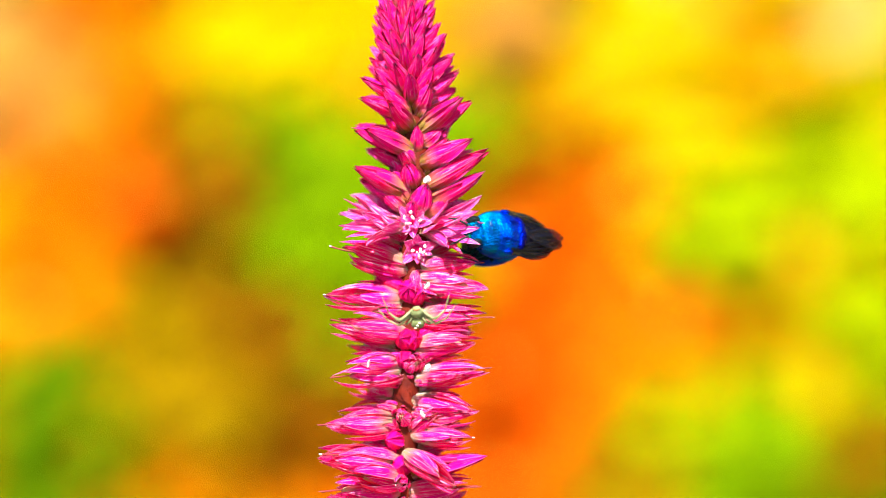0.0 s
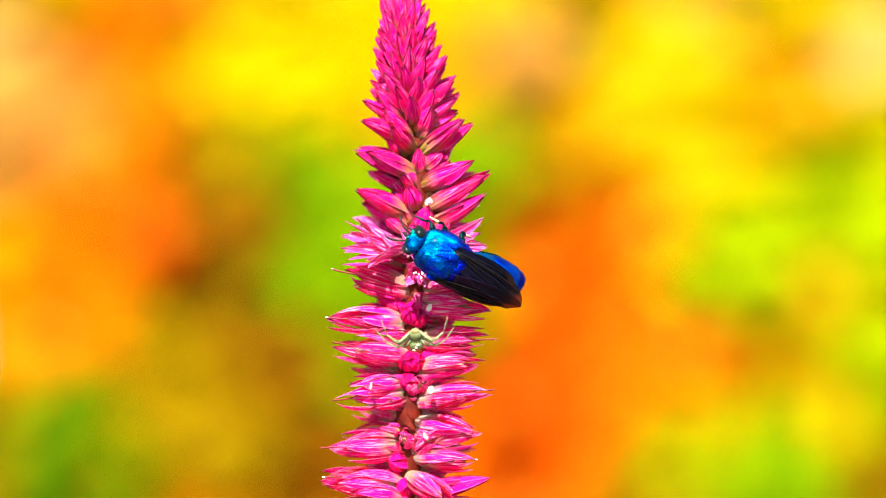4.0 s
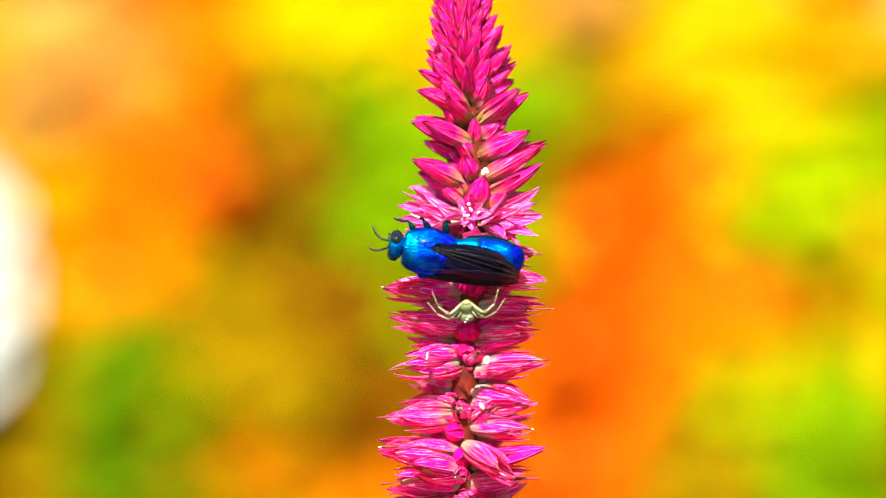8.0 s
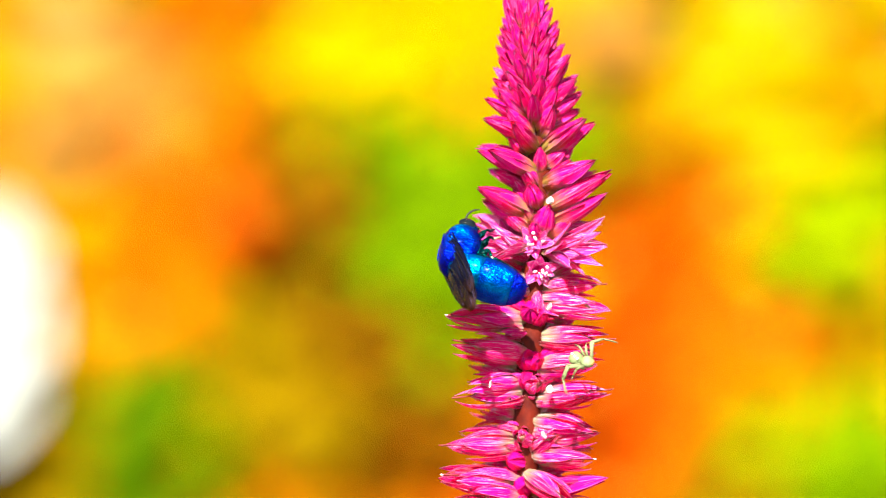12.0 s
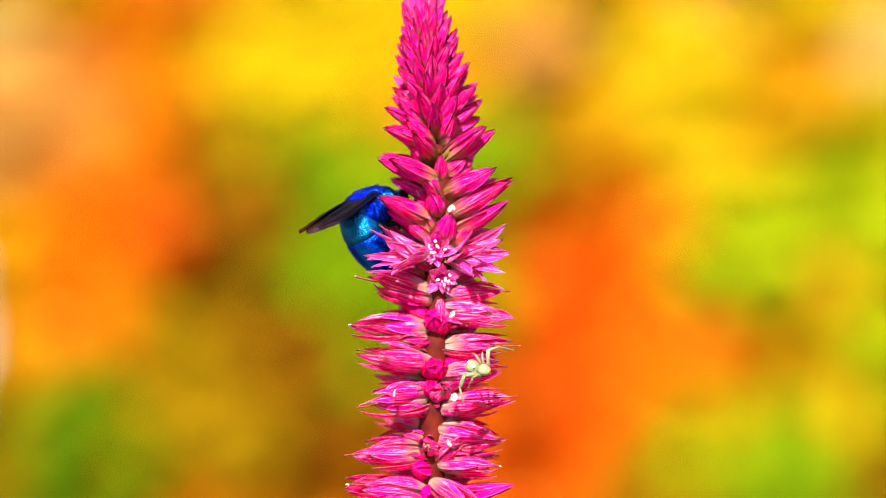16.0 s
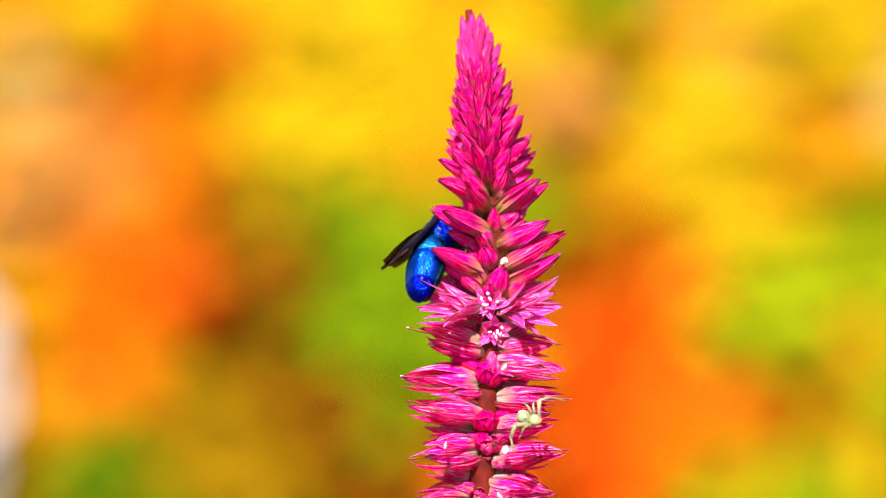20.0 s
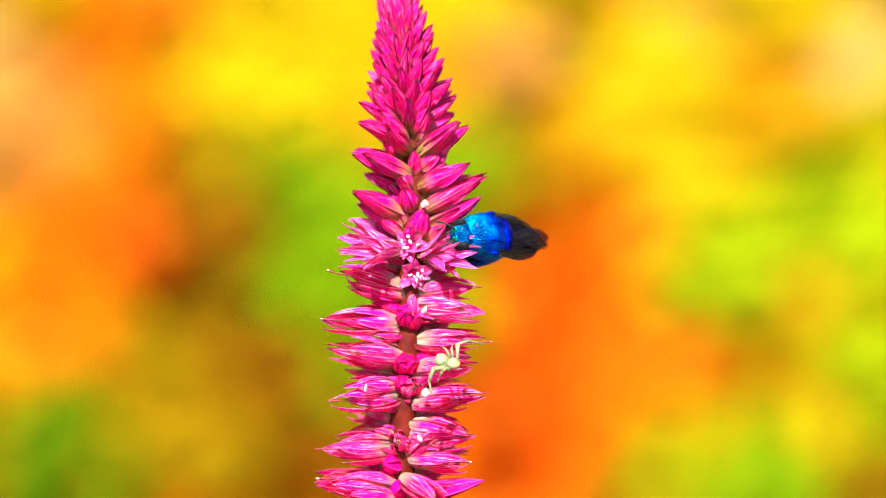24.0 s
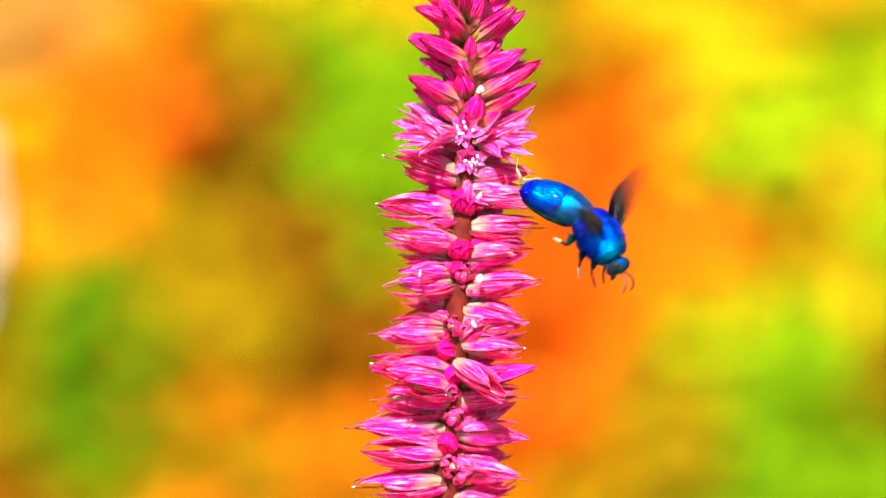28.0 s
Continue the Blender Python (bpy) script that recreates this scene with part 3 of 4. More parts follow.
# ---------------------------------------------------------------- cuckoo wasp
def cuticle(name, dark, mid, light, rough=0.26, pits=4600, depth=0.0002):
    """Metallic insect shell with dense pits, their shade put into the colour, and patches of two neighbouring blues."""
    m, t, b = material(name, rough, 0.92)
    at = t.nodes.new("ShaderNodeTexCoord")
    big = node(t, "ShaderNodeTexNoise", Scale=420.0, Detail=3.0)
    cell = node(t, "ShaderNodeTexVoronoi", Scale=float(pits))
    t.links.new(at.outputs["Object"], big.inputs["Vector"])
    t.links.new(at.outputs["Object"], cell.inputs["Vector"])
    col = ramp(t, big.outputs["Fac"], (0.32, dark), (0.5, mid), (0.68, light))
    # pit hollows also darkened in the base colour, as shade in them
    pit_shade = ramp(t, cell.outputs["Distance"], (0.0, (0.12, 0.12, 0.12)), (0.34, (1, 1, 1)))
    t.links.new(blend(t, "MULTIPLY", 0.9, col, pit_shade), b.inputs["Base Color"])
    b.inputs["Specular Tint"].default_value = (0.10, 0.05, 0.55, 1)
    b.inputs["Coat Weight"].default_value = 0.06
    b.inputs["Coat Roughness"].default_value = 0.2
    bumped(t, b, cell.outputs["Distance"], 0.9, depth)
    return m


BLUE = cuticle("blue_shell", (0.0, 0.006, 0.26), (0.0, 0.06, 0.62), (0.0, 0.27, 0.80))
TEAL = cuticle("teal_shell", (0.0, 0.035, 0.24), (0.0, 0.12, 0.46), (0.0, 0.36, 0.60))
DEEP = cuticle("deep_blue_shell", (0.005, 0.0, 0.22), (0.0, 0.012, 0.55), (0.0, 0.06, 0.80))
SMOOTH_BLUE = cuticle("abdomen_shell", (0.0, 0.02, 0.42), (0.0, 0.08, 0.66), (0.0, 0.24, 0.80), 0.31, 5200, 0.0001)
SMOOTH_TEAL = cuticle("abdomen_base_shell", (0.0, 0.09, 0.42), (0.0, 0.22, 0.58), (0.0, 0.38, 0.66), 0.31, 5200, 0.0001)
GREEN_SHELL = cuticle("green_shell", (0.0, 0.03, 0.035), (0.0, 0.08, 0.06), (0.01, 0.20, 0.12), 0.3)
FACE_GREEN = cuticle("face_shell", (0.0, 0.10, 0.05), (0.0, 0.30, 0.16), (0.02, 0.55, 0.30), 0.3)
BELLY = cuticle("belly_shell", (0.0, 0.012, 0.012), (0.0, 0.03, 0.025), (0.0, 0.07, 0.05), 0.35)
EYE_SKIN = speckled("wasp_eye_skin", (0.004, 0.006, 0.008), (0.012, 0.016, 0.018), 2000, 0.12, bump=0.05, depth=0.00002)
EYE_SKIN.node_tree.nodes["Principled BSDF"].inputs["Specular IOR Level"].default_value = 0.08
DARK_LIMB = speckled("dark_limb_skin", (0.012, 0.012, 0.014), (0.035, 0.03, 0.03), 900, 0.35)
VEIN = speckled("vein_skin", (0.003, 0.003, 0.005), (0.010, 0.007, 0.006), 900, 0.3)
VEIN.node_tree.nodes["Principled BSDF"].inputs["Specular IOR Level"].default_value = 0.1
DARK_LIMB.node_tree.nodes["Principled BSDF"].inputs["Specular IOR Level"].default_value = 0.15
TAN_LIMB = speckled("tarsus_skin", (0.32, 0.22, 0.12), (0.55, 0.42, 0.26), 900, 0.5)


def wing_material():
    """Smoky brown membrane: part of the light goes through it, tinted."""
    m, t, b = material("wing_membrane", 0.26)
    at = t.nodes.new("ShaderNodeUVMap")
    sep = t.nodes.new("ShaderNodeSeparateXYZ")
    t.links.new(at.outputs["UV"], sep.inputs[0])
    tint = ramp(t, sep.outputs["Y"], (0.0, (0.002, 0.002, 0.009)), (0.75, (0.004, 0.003, 0.008)), (1.0, (0.05, 0.02, 0.008)))
    t.links.new(tint, b.inputs["Base Color"])
    b.inputs["Specular IOR Level"].default_value = 0.35
    b.inputs["Specular Tint"].default_value = (0.45, 0.4, 1.0, 1)
    lines = node(t, "ShaderNodeTexNoise", Scale=30.0, Detail=2.0)
    t.links.new(at.outputs["UV"], lines.inputs["Vector"])
    bumped(t, b, lines.outputs["Fac"], 0.4, 0.0003)
    clear = node(t, "ShaderNodeBsdfTransparent", Color=(0.58, 0.30, 0.10, 1))
    part = ramp(t, sep.outputs["Y"], (0.0, (0.05,) * 3), (0.45, (0.24,) * 3), (0.8, (0.55,) * 3), (1.0, (0.75,) * 3))
    mix = t.nodes.new("ShaderNodeMixShader")
    t.links.new(part, mix.inputs[0])
    t.links.new(b.outputs[0], mix.inputs[1])
    t.links.new(clear.outputs[0], mix.inputs[2])
    t.links.new(mix.outputs[0], t.nodes["Material Output"].inputs["Surface"])
    return m


WING = wing_material()


def loft(name, rows, mat, seg=22, power=2.3):
    """A body drawn through rounded sections (x, half width, top, bottom), in mm, closed at both ends."""
    verts, faces, uvs = [], [], []
    for i, (x, w, top, bottom) in enumerate(rows):
        mid, tall = (top + bottom) / 2, (top - bottom) / 2
        for k in range(seg):
            a = 2 * math.pi * k / seg
            c, s = math.cos(a), math.sin(a)
            verts.append(Vector((x, w * math.copysign(abs(c) ** (2 / power), c), mid + tall * math.copysign(abs(s) ** (2 / power), s))) * MM)
            uvs.append((k / seg, i / (len(rows) - 1)))
    for i in range(len(rows) - 1):
        for k in range(seg):
            a, b = i * seg + k, i * seg + (k + 1) % seg
            faces.append((a, a + seg, b + seg, b))
    faces.append(tuple(range(seg)))
    faces.append(tuple(reversed(range((len(rows) - 1) * seg, len(rows) * seg))))
    return mesh_of(name, verts, faces, mat, uvs)


def domed(x0, x1, w, top, bottom, steps=7, blunt=0.45, peak=0.5):
    """Sections of a barrel from x0 to x1 that is fullest at peak."""
    rows = []
    for i in range(steps + 1):
        q = i / steps
        d = (q - peak) / (peak if q < peak else 1 - peak)
        f = max(0.05, (1 - abs(d) ** 2.4 * (1 - blunt)))
        rows.append((x0 + (x1 - x0) * q, w * f, top * f, bottom * f))
    return rows


def wing_mesh(name, length, chord, sweep):
    """Cambered blade along -X with its front edge outward (+Y), thin but solid, with raised veins drawn by part vein."""
    n, m = 18, 22
    verts, faces, uvs = [], [], []
    for skin in (0, 1):
        for i in range(n + 1):
            s = 1 - (1 - i / n) ** 1.8
            lead = chord * (0.10 + 0.42 * math.sin(math.pi * min(1, 0.10 + 0.75 * s))) 
            trail = -chord * (0.04 + 0.62 * math.sin(math.pi * min(1, 0.16 + 0.72 * s)) ** 0.9)
            for j in range(m + 1):
                q = j / m
                tip = math.sqrt(max(0.0, 1 - (max(0, s - 0.78) / 0.22) ** 2.6)) + 0.02
                lead_here, trail_here = -0.08 * chord + (lead + 0.08 * chord) * tip, -0.08 * chord + (trail + 0.08 * chord) * tip
                y = trail_here + (lead_here - trail_here) * q + sweep * s
                verts.append(Vector((-length * s, y, 0.3 * math.sin(math.pi * q) * s + 0.06 * math.sin(26 * q) * min(1, 2 * s) + skin * 0.03)) * MM)
                uvs.append((q, s))
    w = m + 1
    top = (n + 1) * w
    for i in range(n):
        for j in range(m):
            a = i * w + j
            faces.append((a, a + 1, a + w + 1, a + w))
            faces.append((a + top, a + top + w, a + top + w + 1, a + top + 1))
        for j in (0, m):
            a = i * w + j
            faces.append((a, a + w, a + w + top, a + top))
    for j in range(m):
        for i in (0, n):
            a = i * w + j
            faces.append((a, a + 1, a + 1 + top, a + top))
    return mesh_of(name, verts, faces, WING, uvs)


def mirrored(points, side):
    return [(x * MM, y * side * MM, z * MM) for x, y, z in points]


def cuckoo_wasp():
    wasp = thing("cuckoo_wasp", "metallic blue cuckoo wasp with smoky brown wings on the flower spike", "wasp")
    parts = {}
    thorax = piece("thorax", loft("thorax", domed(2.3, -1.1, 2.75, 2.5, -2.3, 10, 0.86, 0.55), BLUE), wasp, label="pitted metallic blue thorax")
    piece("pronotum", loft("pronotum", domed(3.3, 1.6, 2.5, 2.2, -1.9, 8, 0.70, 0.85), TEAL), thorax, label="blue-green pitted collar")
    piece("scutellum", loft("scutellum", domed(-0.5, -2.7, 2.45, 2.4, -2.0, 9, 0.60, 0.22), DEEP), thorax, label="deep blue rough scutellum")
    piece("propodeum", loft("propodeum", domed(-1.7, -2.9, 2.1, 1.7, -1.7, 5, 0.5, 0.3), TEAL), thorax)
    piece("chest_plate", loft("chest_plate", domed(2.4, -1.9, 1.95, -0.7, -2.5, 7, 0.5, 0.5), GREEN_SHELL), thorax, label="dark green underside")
    for side in (1, -1):
        piece("groove", tube("groove", mirrored([(1.9 - 0.5 * q, 0.9 + 0.05 * q, 2.33 + 0.10 * math.sin(0.6 * q)) for q in range(6)], side), [0.00007] * 6, DEEP, 5), thorax)
        piece("wing_scale", blob("wing_scale", (0.0007, 0.0003, 0.0004), DEEP, (0.6 * MM, 2.3 * side * MM, 1.6 * MM), 10, 6), thorax)
    # head
    head = piece("head", loft("head", [(1.15, 0.7, 0.5, -1.0), (1.0, 1.45, 1.05, -1.45), (0.55, 1.95, 1.40, -1.75), (0.0, 2.1, 1.45, -1.7), (-0.5, 1.85, 1.25, -1.3), (-0.85, 1.1, 0.8, -0.8)], TEAL),
                 wasp, Matrix.Translation((3.95 * MM, 0, -0.1 * MM)) @ Matrix.Scale(0.8, 4), "blue-green pitted head")
    parts["head"] = head
    for side in (1, -1):
        piece("compound_eye", blob("compound_eye", (0.00088, 0.0007, 0.00125), EYE_SKIN, (0.35 * MM, 1.60 * side * MM, 0.05 * MM), 16, 12), head, label="glossy black-green eye")
        horn = piece("antenna", tube("antenna", mirrored([(1.0, 0.5, -0.35), (1.5, 0.75, 0.1), (2.3, 1.0, 0.35), (2.9, 1.3, 0.2), (3.4, 1.6, -0.2), (3.7, 1.8, -0.7), (3.9, 1.9, -1.3)], side), [0.00013, 0.00015, 0.00014, 0.00015, 0.00015, 0.00013, 0.00007], DARK_LIMB, 7), head, label="black beaded antenna")
        piece("cheek", blob("cheek", (0.00035, 0.0006, 0.00075), FACE_GREEN, (0.95 * MM, 0.62 * side * MM, -0.35 * MM), 12, 9), head, label="bright green face")
        piece("jaw", tube("jaw", mirrored([(0.95, 0.65, -1.3), (1.3, 0.5, -1.75), (1.35, 0.1, -1.95)], side), [0.00022, 0.00016, 0.00005], DARK_LIMB, 6), head)
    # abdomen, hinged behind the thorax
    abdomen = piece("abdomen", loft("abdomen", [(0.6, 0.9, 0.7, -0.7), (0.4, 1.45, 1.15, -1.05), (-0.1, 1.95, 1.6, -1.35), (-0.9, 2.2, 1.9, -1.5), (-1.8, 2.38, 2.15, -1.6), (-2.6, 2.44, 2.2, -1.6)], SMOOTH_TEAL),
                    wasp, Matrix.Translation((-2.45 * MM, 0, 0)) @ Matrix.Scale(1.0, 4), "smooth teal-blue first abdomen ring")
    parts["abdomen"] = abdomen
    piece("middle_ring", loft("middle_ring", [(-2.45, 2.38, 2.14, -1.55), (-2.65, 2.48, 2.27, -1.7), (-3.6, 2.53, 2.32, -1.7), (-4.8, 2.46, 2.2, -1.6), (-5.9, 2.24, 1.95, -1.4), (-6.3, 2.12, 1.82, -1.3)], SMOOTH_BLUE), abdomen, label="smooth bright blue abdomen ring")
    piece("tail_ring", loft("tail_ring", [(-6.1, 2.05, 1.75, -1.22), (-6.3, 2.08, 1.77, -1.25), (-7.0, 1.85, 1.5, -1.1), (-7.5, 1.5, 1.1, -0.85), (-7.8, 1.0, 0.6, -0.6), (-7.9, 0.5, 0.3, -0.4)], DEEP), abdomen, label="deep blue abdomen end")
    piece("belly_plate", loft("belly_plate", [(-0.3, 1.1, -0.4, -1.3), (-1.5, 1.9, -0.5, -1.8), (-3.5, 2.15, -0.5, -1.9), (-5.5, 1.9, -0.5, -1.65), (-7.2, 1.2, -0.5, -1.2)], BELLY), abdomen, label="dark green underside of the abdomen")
    for k in range(4):
        y = -0.9 + 0.6 * k
        piece("tail_tooth", tube("tail_tooth", [(-7.5 * MM, y * MM, 0.1 * MM), (-8.05 * MM, y * 0.9 * MM, -0.15 * MM)], [0.00024, 0.00004], DEEP, 6), abdomen)
    # wings: front and hind, each side
    for side, tag in ((1, "left"), (-1, "right")):
        for kind, length, chord, at in (("forewing", 10.3, 2.7, (0.3, 2.0, 1.8)), ("hindwing", 7.6, 2.4, (-0.6, 1.9, 1.65))):
            me = wing_mesh(kind, length, chord, 0.3)
            if side < 0:
                me.transform(Matrix.Diagonal((1, -1, 1, 1)))
                me.flip_normals()
            wing = piece(kind, me, wasp, Matrix.Translation(Vector((at[0], at[1] * side, at[2])) * MM), "smoky brown veined wing")
            parts[kind + tag] = wing
            veins = ((0.42, 0.9), (0.30, 0.75), (0.05, 0.8), (-0.22, 0.7)) if kind == "forewing" else ((0.35, 0.8), (0.0, 0.7))
            for lift, reach in veins:
                piece("vein", tube("vein", mirrored([(-length * reach * q / 5, (chord * lift * math.sin(0.5 + 0.4 * q) * (0.3 + 0.14 * q)) + 0.06 * q, 0.10 + 0.06 * q) for q in range(6)], side), [0.00009 - 0.00001 * q for q in range(6)], VEIN, 5), wing)
    # legs: thigh, shin and foot
    stance = (((2.3, 1.2, -1.5), (3.0, 1.9, -2.1), (3.7, 1.5, -2.7), (4.7, 1.2, -3.2), 0.40),
              ((0.6, 1.3, -2.0), (1.5, 2.2, -2.5), (1.9, 1.9, -3.2), (2.9, 1.6, -3.9), 0.42),
              ((-1.4, 1.3, -1.9), (-0.8, 2.3, -2.6), (-1.6, 2.0, -3.2), (-2.4, 1.8, -3.7), 0.48))
    for i, (hip, knee, ankle, toe, fat) in enumerate(stance):
        for side, tag in ((1, "left"), (-1, "right")):
            h, k, a, f = (Vector(p) for p in (hip, knee, ankle, toe))
            leg = piece("leg", tube("thigh", mirrored([h + (k - h) * q / 5 for q in range(6)], side), [fat * w * MM for w in (0.5, 0.9, 1.0, 0.85, 0.6, 0.4)], BELLY, 9), wasp, label="dark green leg")
            parts["leg%d%s" % (i, tag)] = leg
            piece("shin", tube("shin", mirrored([k + (a - k) * q / 4 + Vector((0, 0.12 * math.sin(q), 0)) for q in range(5)], side), [fat * w * MM for w in (0.30, 0.36, 0.36, 0.34, 0.28)], BELLY, 8), leg)
            piece("foot", tube("foot", mirrored([a + (f - a) * q / 5 + Vector((0, 0, 0.06 * math.sin(2.5 * q))) for q in range(6)], side), [0.00016, 0.00018, 0.00013, 0.00015, 0.00011, 0.00013], TAN_LIMB if i else DARK_LIMB, 7), leg)
    return wasp, parts


WASP, WASP_PARTS = cuckoo_wasp()

# ---------------------------------------------------------------- crab spider
PALE = speckled("spider_skin", (0.22, 0.26, 0.10), (0.32, 0.35, 0.17), 700, 0.45, through=0.25)
PALE_LEG = speckled("spider_leg_skin", (0.22, 0.235, 0.09), (0.32, 0.32, 0.16), 700, 0.4, through=0.3)
RUST = speckled("spider_face_skin", (0.62, 0.12, 0.03), (0.75, 0.25, 0.08), 900, 0.5)
WHITE_SPOT = speckled("spider_spot_skin", (0.8, 0.8, 0.62), (0.88, 0.88, 0.75), 900, 0.5)


def crab_spider():
    """Faces +X, back up +Z; the two front pairs of legs are long."""
    spider = thing("crab_spider", "small pale greenish-white crab spider clinging to the florets", "spider")
    parts = {}
    chest = piece("carapace", loft("carapace", domed(1.3, -0.5, 0.85, 0.75, -0.35, 7, 0.45, 0.55), PALE, 16), spider, label="pale green carapace")
    piece("face_patch", blob("face_patch", (0.00022, 0.0005, 0.00024), RUST, (1.18 * MM, 0, 0.36 * MM), 10, 6), chest, label="rust-red eye patch")
    for k in range(4):
        piece("eye", blob("eye", (0.00007,) * 3, DARK_LIMB, (1.22 * MM, (-0.42 + 0.28 * k) * MM, 0.52 * MM), 7, 5), chest)
    belly = piece("abdomen", loft("abdomen", domed(-0.3, -2.3, 1.0, 0.85, -0.5, 8, 0.35, 0.6), PALE, 18), spider, label="swollen pale green abdomen")
    for k in range(3):
        piece("spot", blob("spot", (0.00016, 0.00022, 0.00008), WHITE_SPOT, ((-0.9 - 0.5 * k) * MM, 0.3 * (k - 1) * MM, (0.9 - 0.06 * k) * MM), 8, 5), belly)
    shapes = (((0.9, 0.6, 0), (-0.1, 2.5, 1.2), (0.9, 3.9, 0.5), (2.9, 4.6, -0.4), 0.22),
              ((0.5, 0.7, 0), (-0.9, 2.5, 1.2), (-0.6, 4.1, 0.4), (0.9, 5.4, -0.6), 0.22),
              ((0.1, 0.7, 0), (-0.5, 1.9, 0.7), (-0.8, 2.6, -0.2), (-1.0, 3.1, -0.8), 0.19),
              ((-0.2, 0.6, 0), (-1.2, 1.5, 0.7), (-1.9, 2.1, -0.2), (-2.5, 2.4, -0.8), 0.19))
    for i, (a, b, c, d, fat) in enumerate(shapes):
        for side, tag in ((1, "left"), (-1, "right")):
            pa, pb, pc, pd = (Vector(p) for p in (a, b, c, d))
            leg = piece("leg", tube("thigh", mirrored([pa + (pb - pa) * q / 4 + Vector((0, 0, 0.25 * math.sin(0.785 * q))) for q in range(5)], side), [fat * w * MM for w in (0.7, 1.0, 1.05, 0.95, 0.8)], PALE_LEG, 8), spider, label="long pale leg" if i < 2 else "short pale leg")
            piece("shin", tube("shin", mirrored([pb + (pc - pb) * q / 3 for q in range(4)], side), [fat * w * MM for w in (0.8, 0.78, 0.7, 0.55)], PALE_LEG, 8), leg)
            piece("foot", tube("foot", mirrored([pc + (pd - pc) * q / 3 for q in range(4)], side), [fat * w * MM for w in (0.5, 0.42, 0.34, 0.16)], PALE_LEG, 7), leg)
            parts["leg%d%s" % (i, tag)] = leg
    for ob in spider.children_recursive:
        ob.data.transform(Matrix.Scale(0.8, 4))
    return spider, parts


SPIDER, SPIDER_PARTS = crab_spider()

# ---------------------------------------------------------------- movement
def eased(rows, t):
    """Values between rows (time first), gliding."""
    n = len(rows)
    if t <= rows[0][0]:
        return [float(v) for v in rows[0][1:]]
    for i in range(n - 1):
        a, b = rows[i], rows[i + 1]
        if t <= b[0]:
            p, q = rows[max(i - 1, 0)], rows[min(i + 2, n - 1)]
            h = b[0] - a[0]
            s = (t - a[0]) / h
            out = []
            for k in range(1, len(a)):
                ma = (b[k] - p[k]) / (b[0] - p[0]) if i else 0.0
                mb = (q[k] - a[k]) / (q[0] - a[0]) if i < n - 2 else 0.0
                if (b[k] - a[k]) * ma <= 0: ma = 0.0
                if (b[k] - a[k]) * mb <= 0: mb = 0.0
                out.append((2 * s ** 3 - 3 * s * s + 1) * a[k] + (s ** 3 - 2 * s * s + s) * h * ma + (3 * s * s - 2 * s ** 3) * b[k] + (s ** 3 - s * s) * h * mb)
            return out
    return [float(v) for v in rows[-1][1:]]


# the spike sways in the wind: seconds, sideways and up at its foot (mm), lean (degrees)
SWAY_FIRST = (
    (0, 0, 0, -0), (0.5, -0.6, 0.3, 0.01), (1, 0.1, 0.3, -0.29), (1.5, 1.3, 1, -0.35),
    (2, 1.4, 1.2, -0.28), (2.5, 1.9, 1.2, -0.44), (3, 0.7, 1.2, -0.28), (3.5, -0.3, 1.5, -0.26),
)
SWAY_SECOND = (
    (5.5, 0.5, 0.7, -0.41), (6, -2.5, 0.2, -0.21), (6.5, -5.1, -0.5, -0.44), (7, -1.9, 0.9, -0.28),
    (7.5, -1.3, -2.5, 0.12), (8, -0.1, -1.7, -0.34), (8.5, 1.7, -1, -1.21), (9, 2.2, -1.7, -1.1),
    (9.5, -0.9, -0.1, -0.96), (10, 2.1, -0.5, 0.38), (10.5, 0.4, -0.1, -1.72), (11, -2.1, -0.6, -0.42),
    (11.5, 2.3, 0.7, -2.65), (12, 0.4, -0.6, 0.39), (12.5, 4.6, -2.2, -1.64),
)
SWAY_THIRD = (
    (14.5, 0.7, 1.1, 0.39), (15, -0.1, 0.2, 0.38), (15.5, 2.6, 1.1, -0.36), (16, 2.3, -0.2, -0.51),
    (16.5, 1.6, 1.4, 0.41), (17, 2.1, 1.5, -0.12), (17.5, 2.1, 0.1, 0.59), (18, 2.8, 0.7, -0.27),
    (18.5, 1.2, 0.9, 0.46), (19, 1.6, 0.7, -0.05), (19.5, 0.9, 1.1, 0.23), (20, 2.4, 0.4, 0.05),
    (20.5, 1.1, 1.2, 0.24), (21, -0.2, 1.6, 0.36), (21.5, -2.8, 1.6, 0.61),
)
SWAY_FOURTH = (
    (23.5, -3.3, 2.5, 0.93), (24, -1.5, 1.8, 0.11), (24.5, -2, 2.4, 0.03), (25, -3.6, 3.2, 0.35),
    (25.5, -2.6, 3.4, 0.11), (26, -2.8, 2.6, 0.15), (26.5, -0.3, 2, -0.48), (27, -1.9, 1.3, -0.16),
    (27.5, -0.3, 1.1, 0.23), (28, -1.1, 0.4, 0.53),
)
SWAY = SWAY_FIRST + SWAY_SECOND + SWAY_THIRD + SWAY_FOURTH


def spike_pose(t):
    x, z, lean = eased(SWAY, t)
    return pose(x * MM, 0, z * MM, 0, lean, 0)


def heading(fx, fy, fz, ux, uy, uz):
    """Turn that brings +X to f and +Z towards u."""
    f = Vector((fx, fy, fz)).normalized()
    u = Vector((ux, uy, uz))
    u = (u - f * u.dot(f)).normalized()
    return Matrix((f, u.cross(f), u)).transposed().to_4x4()


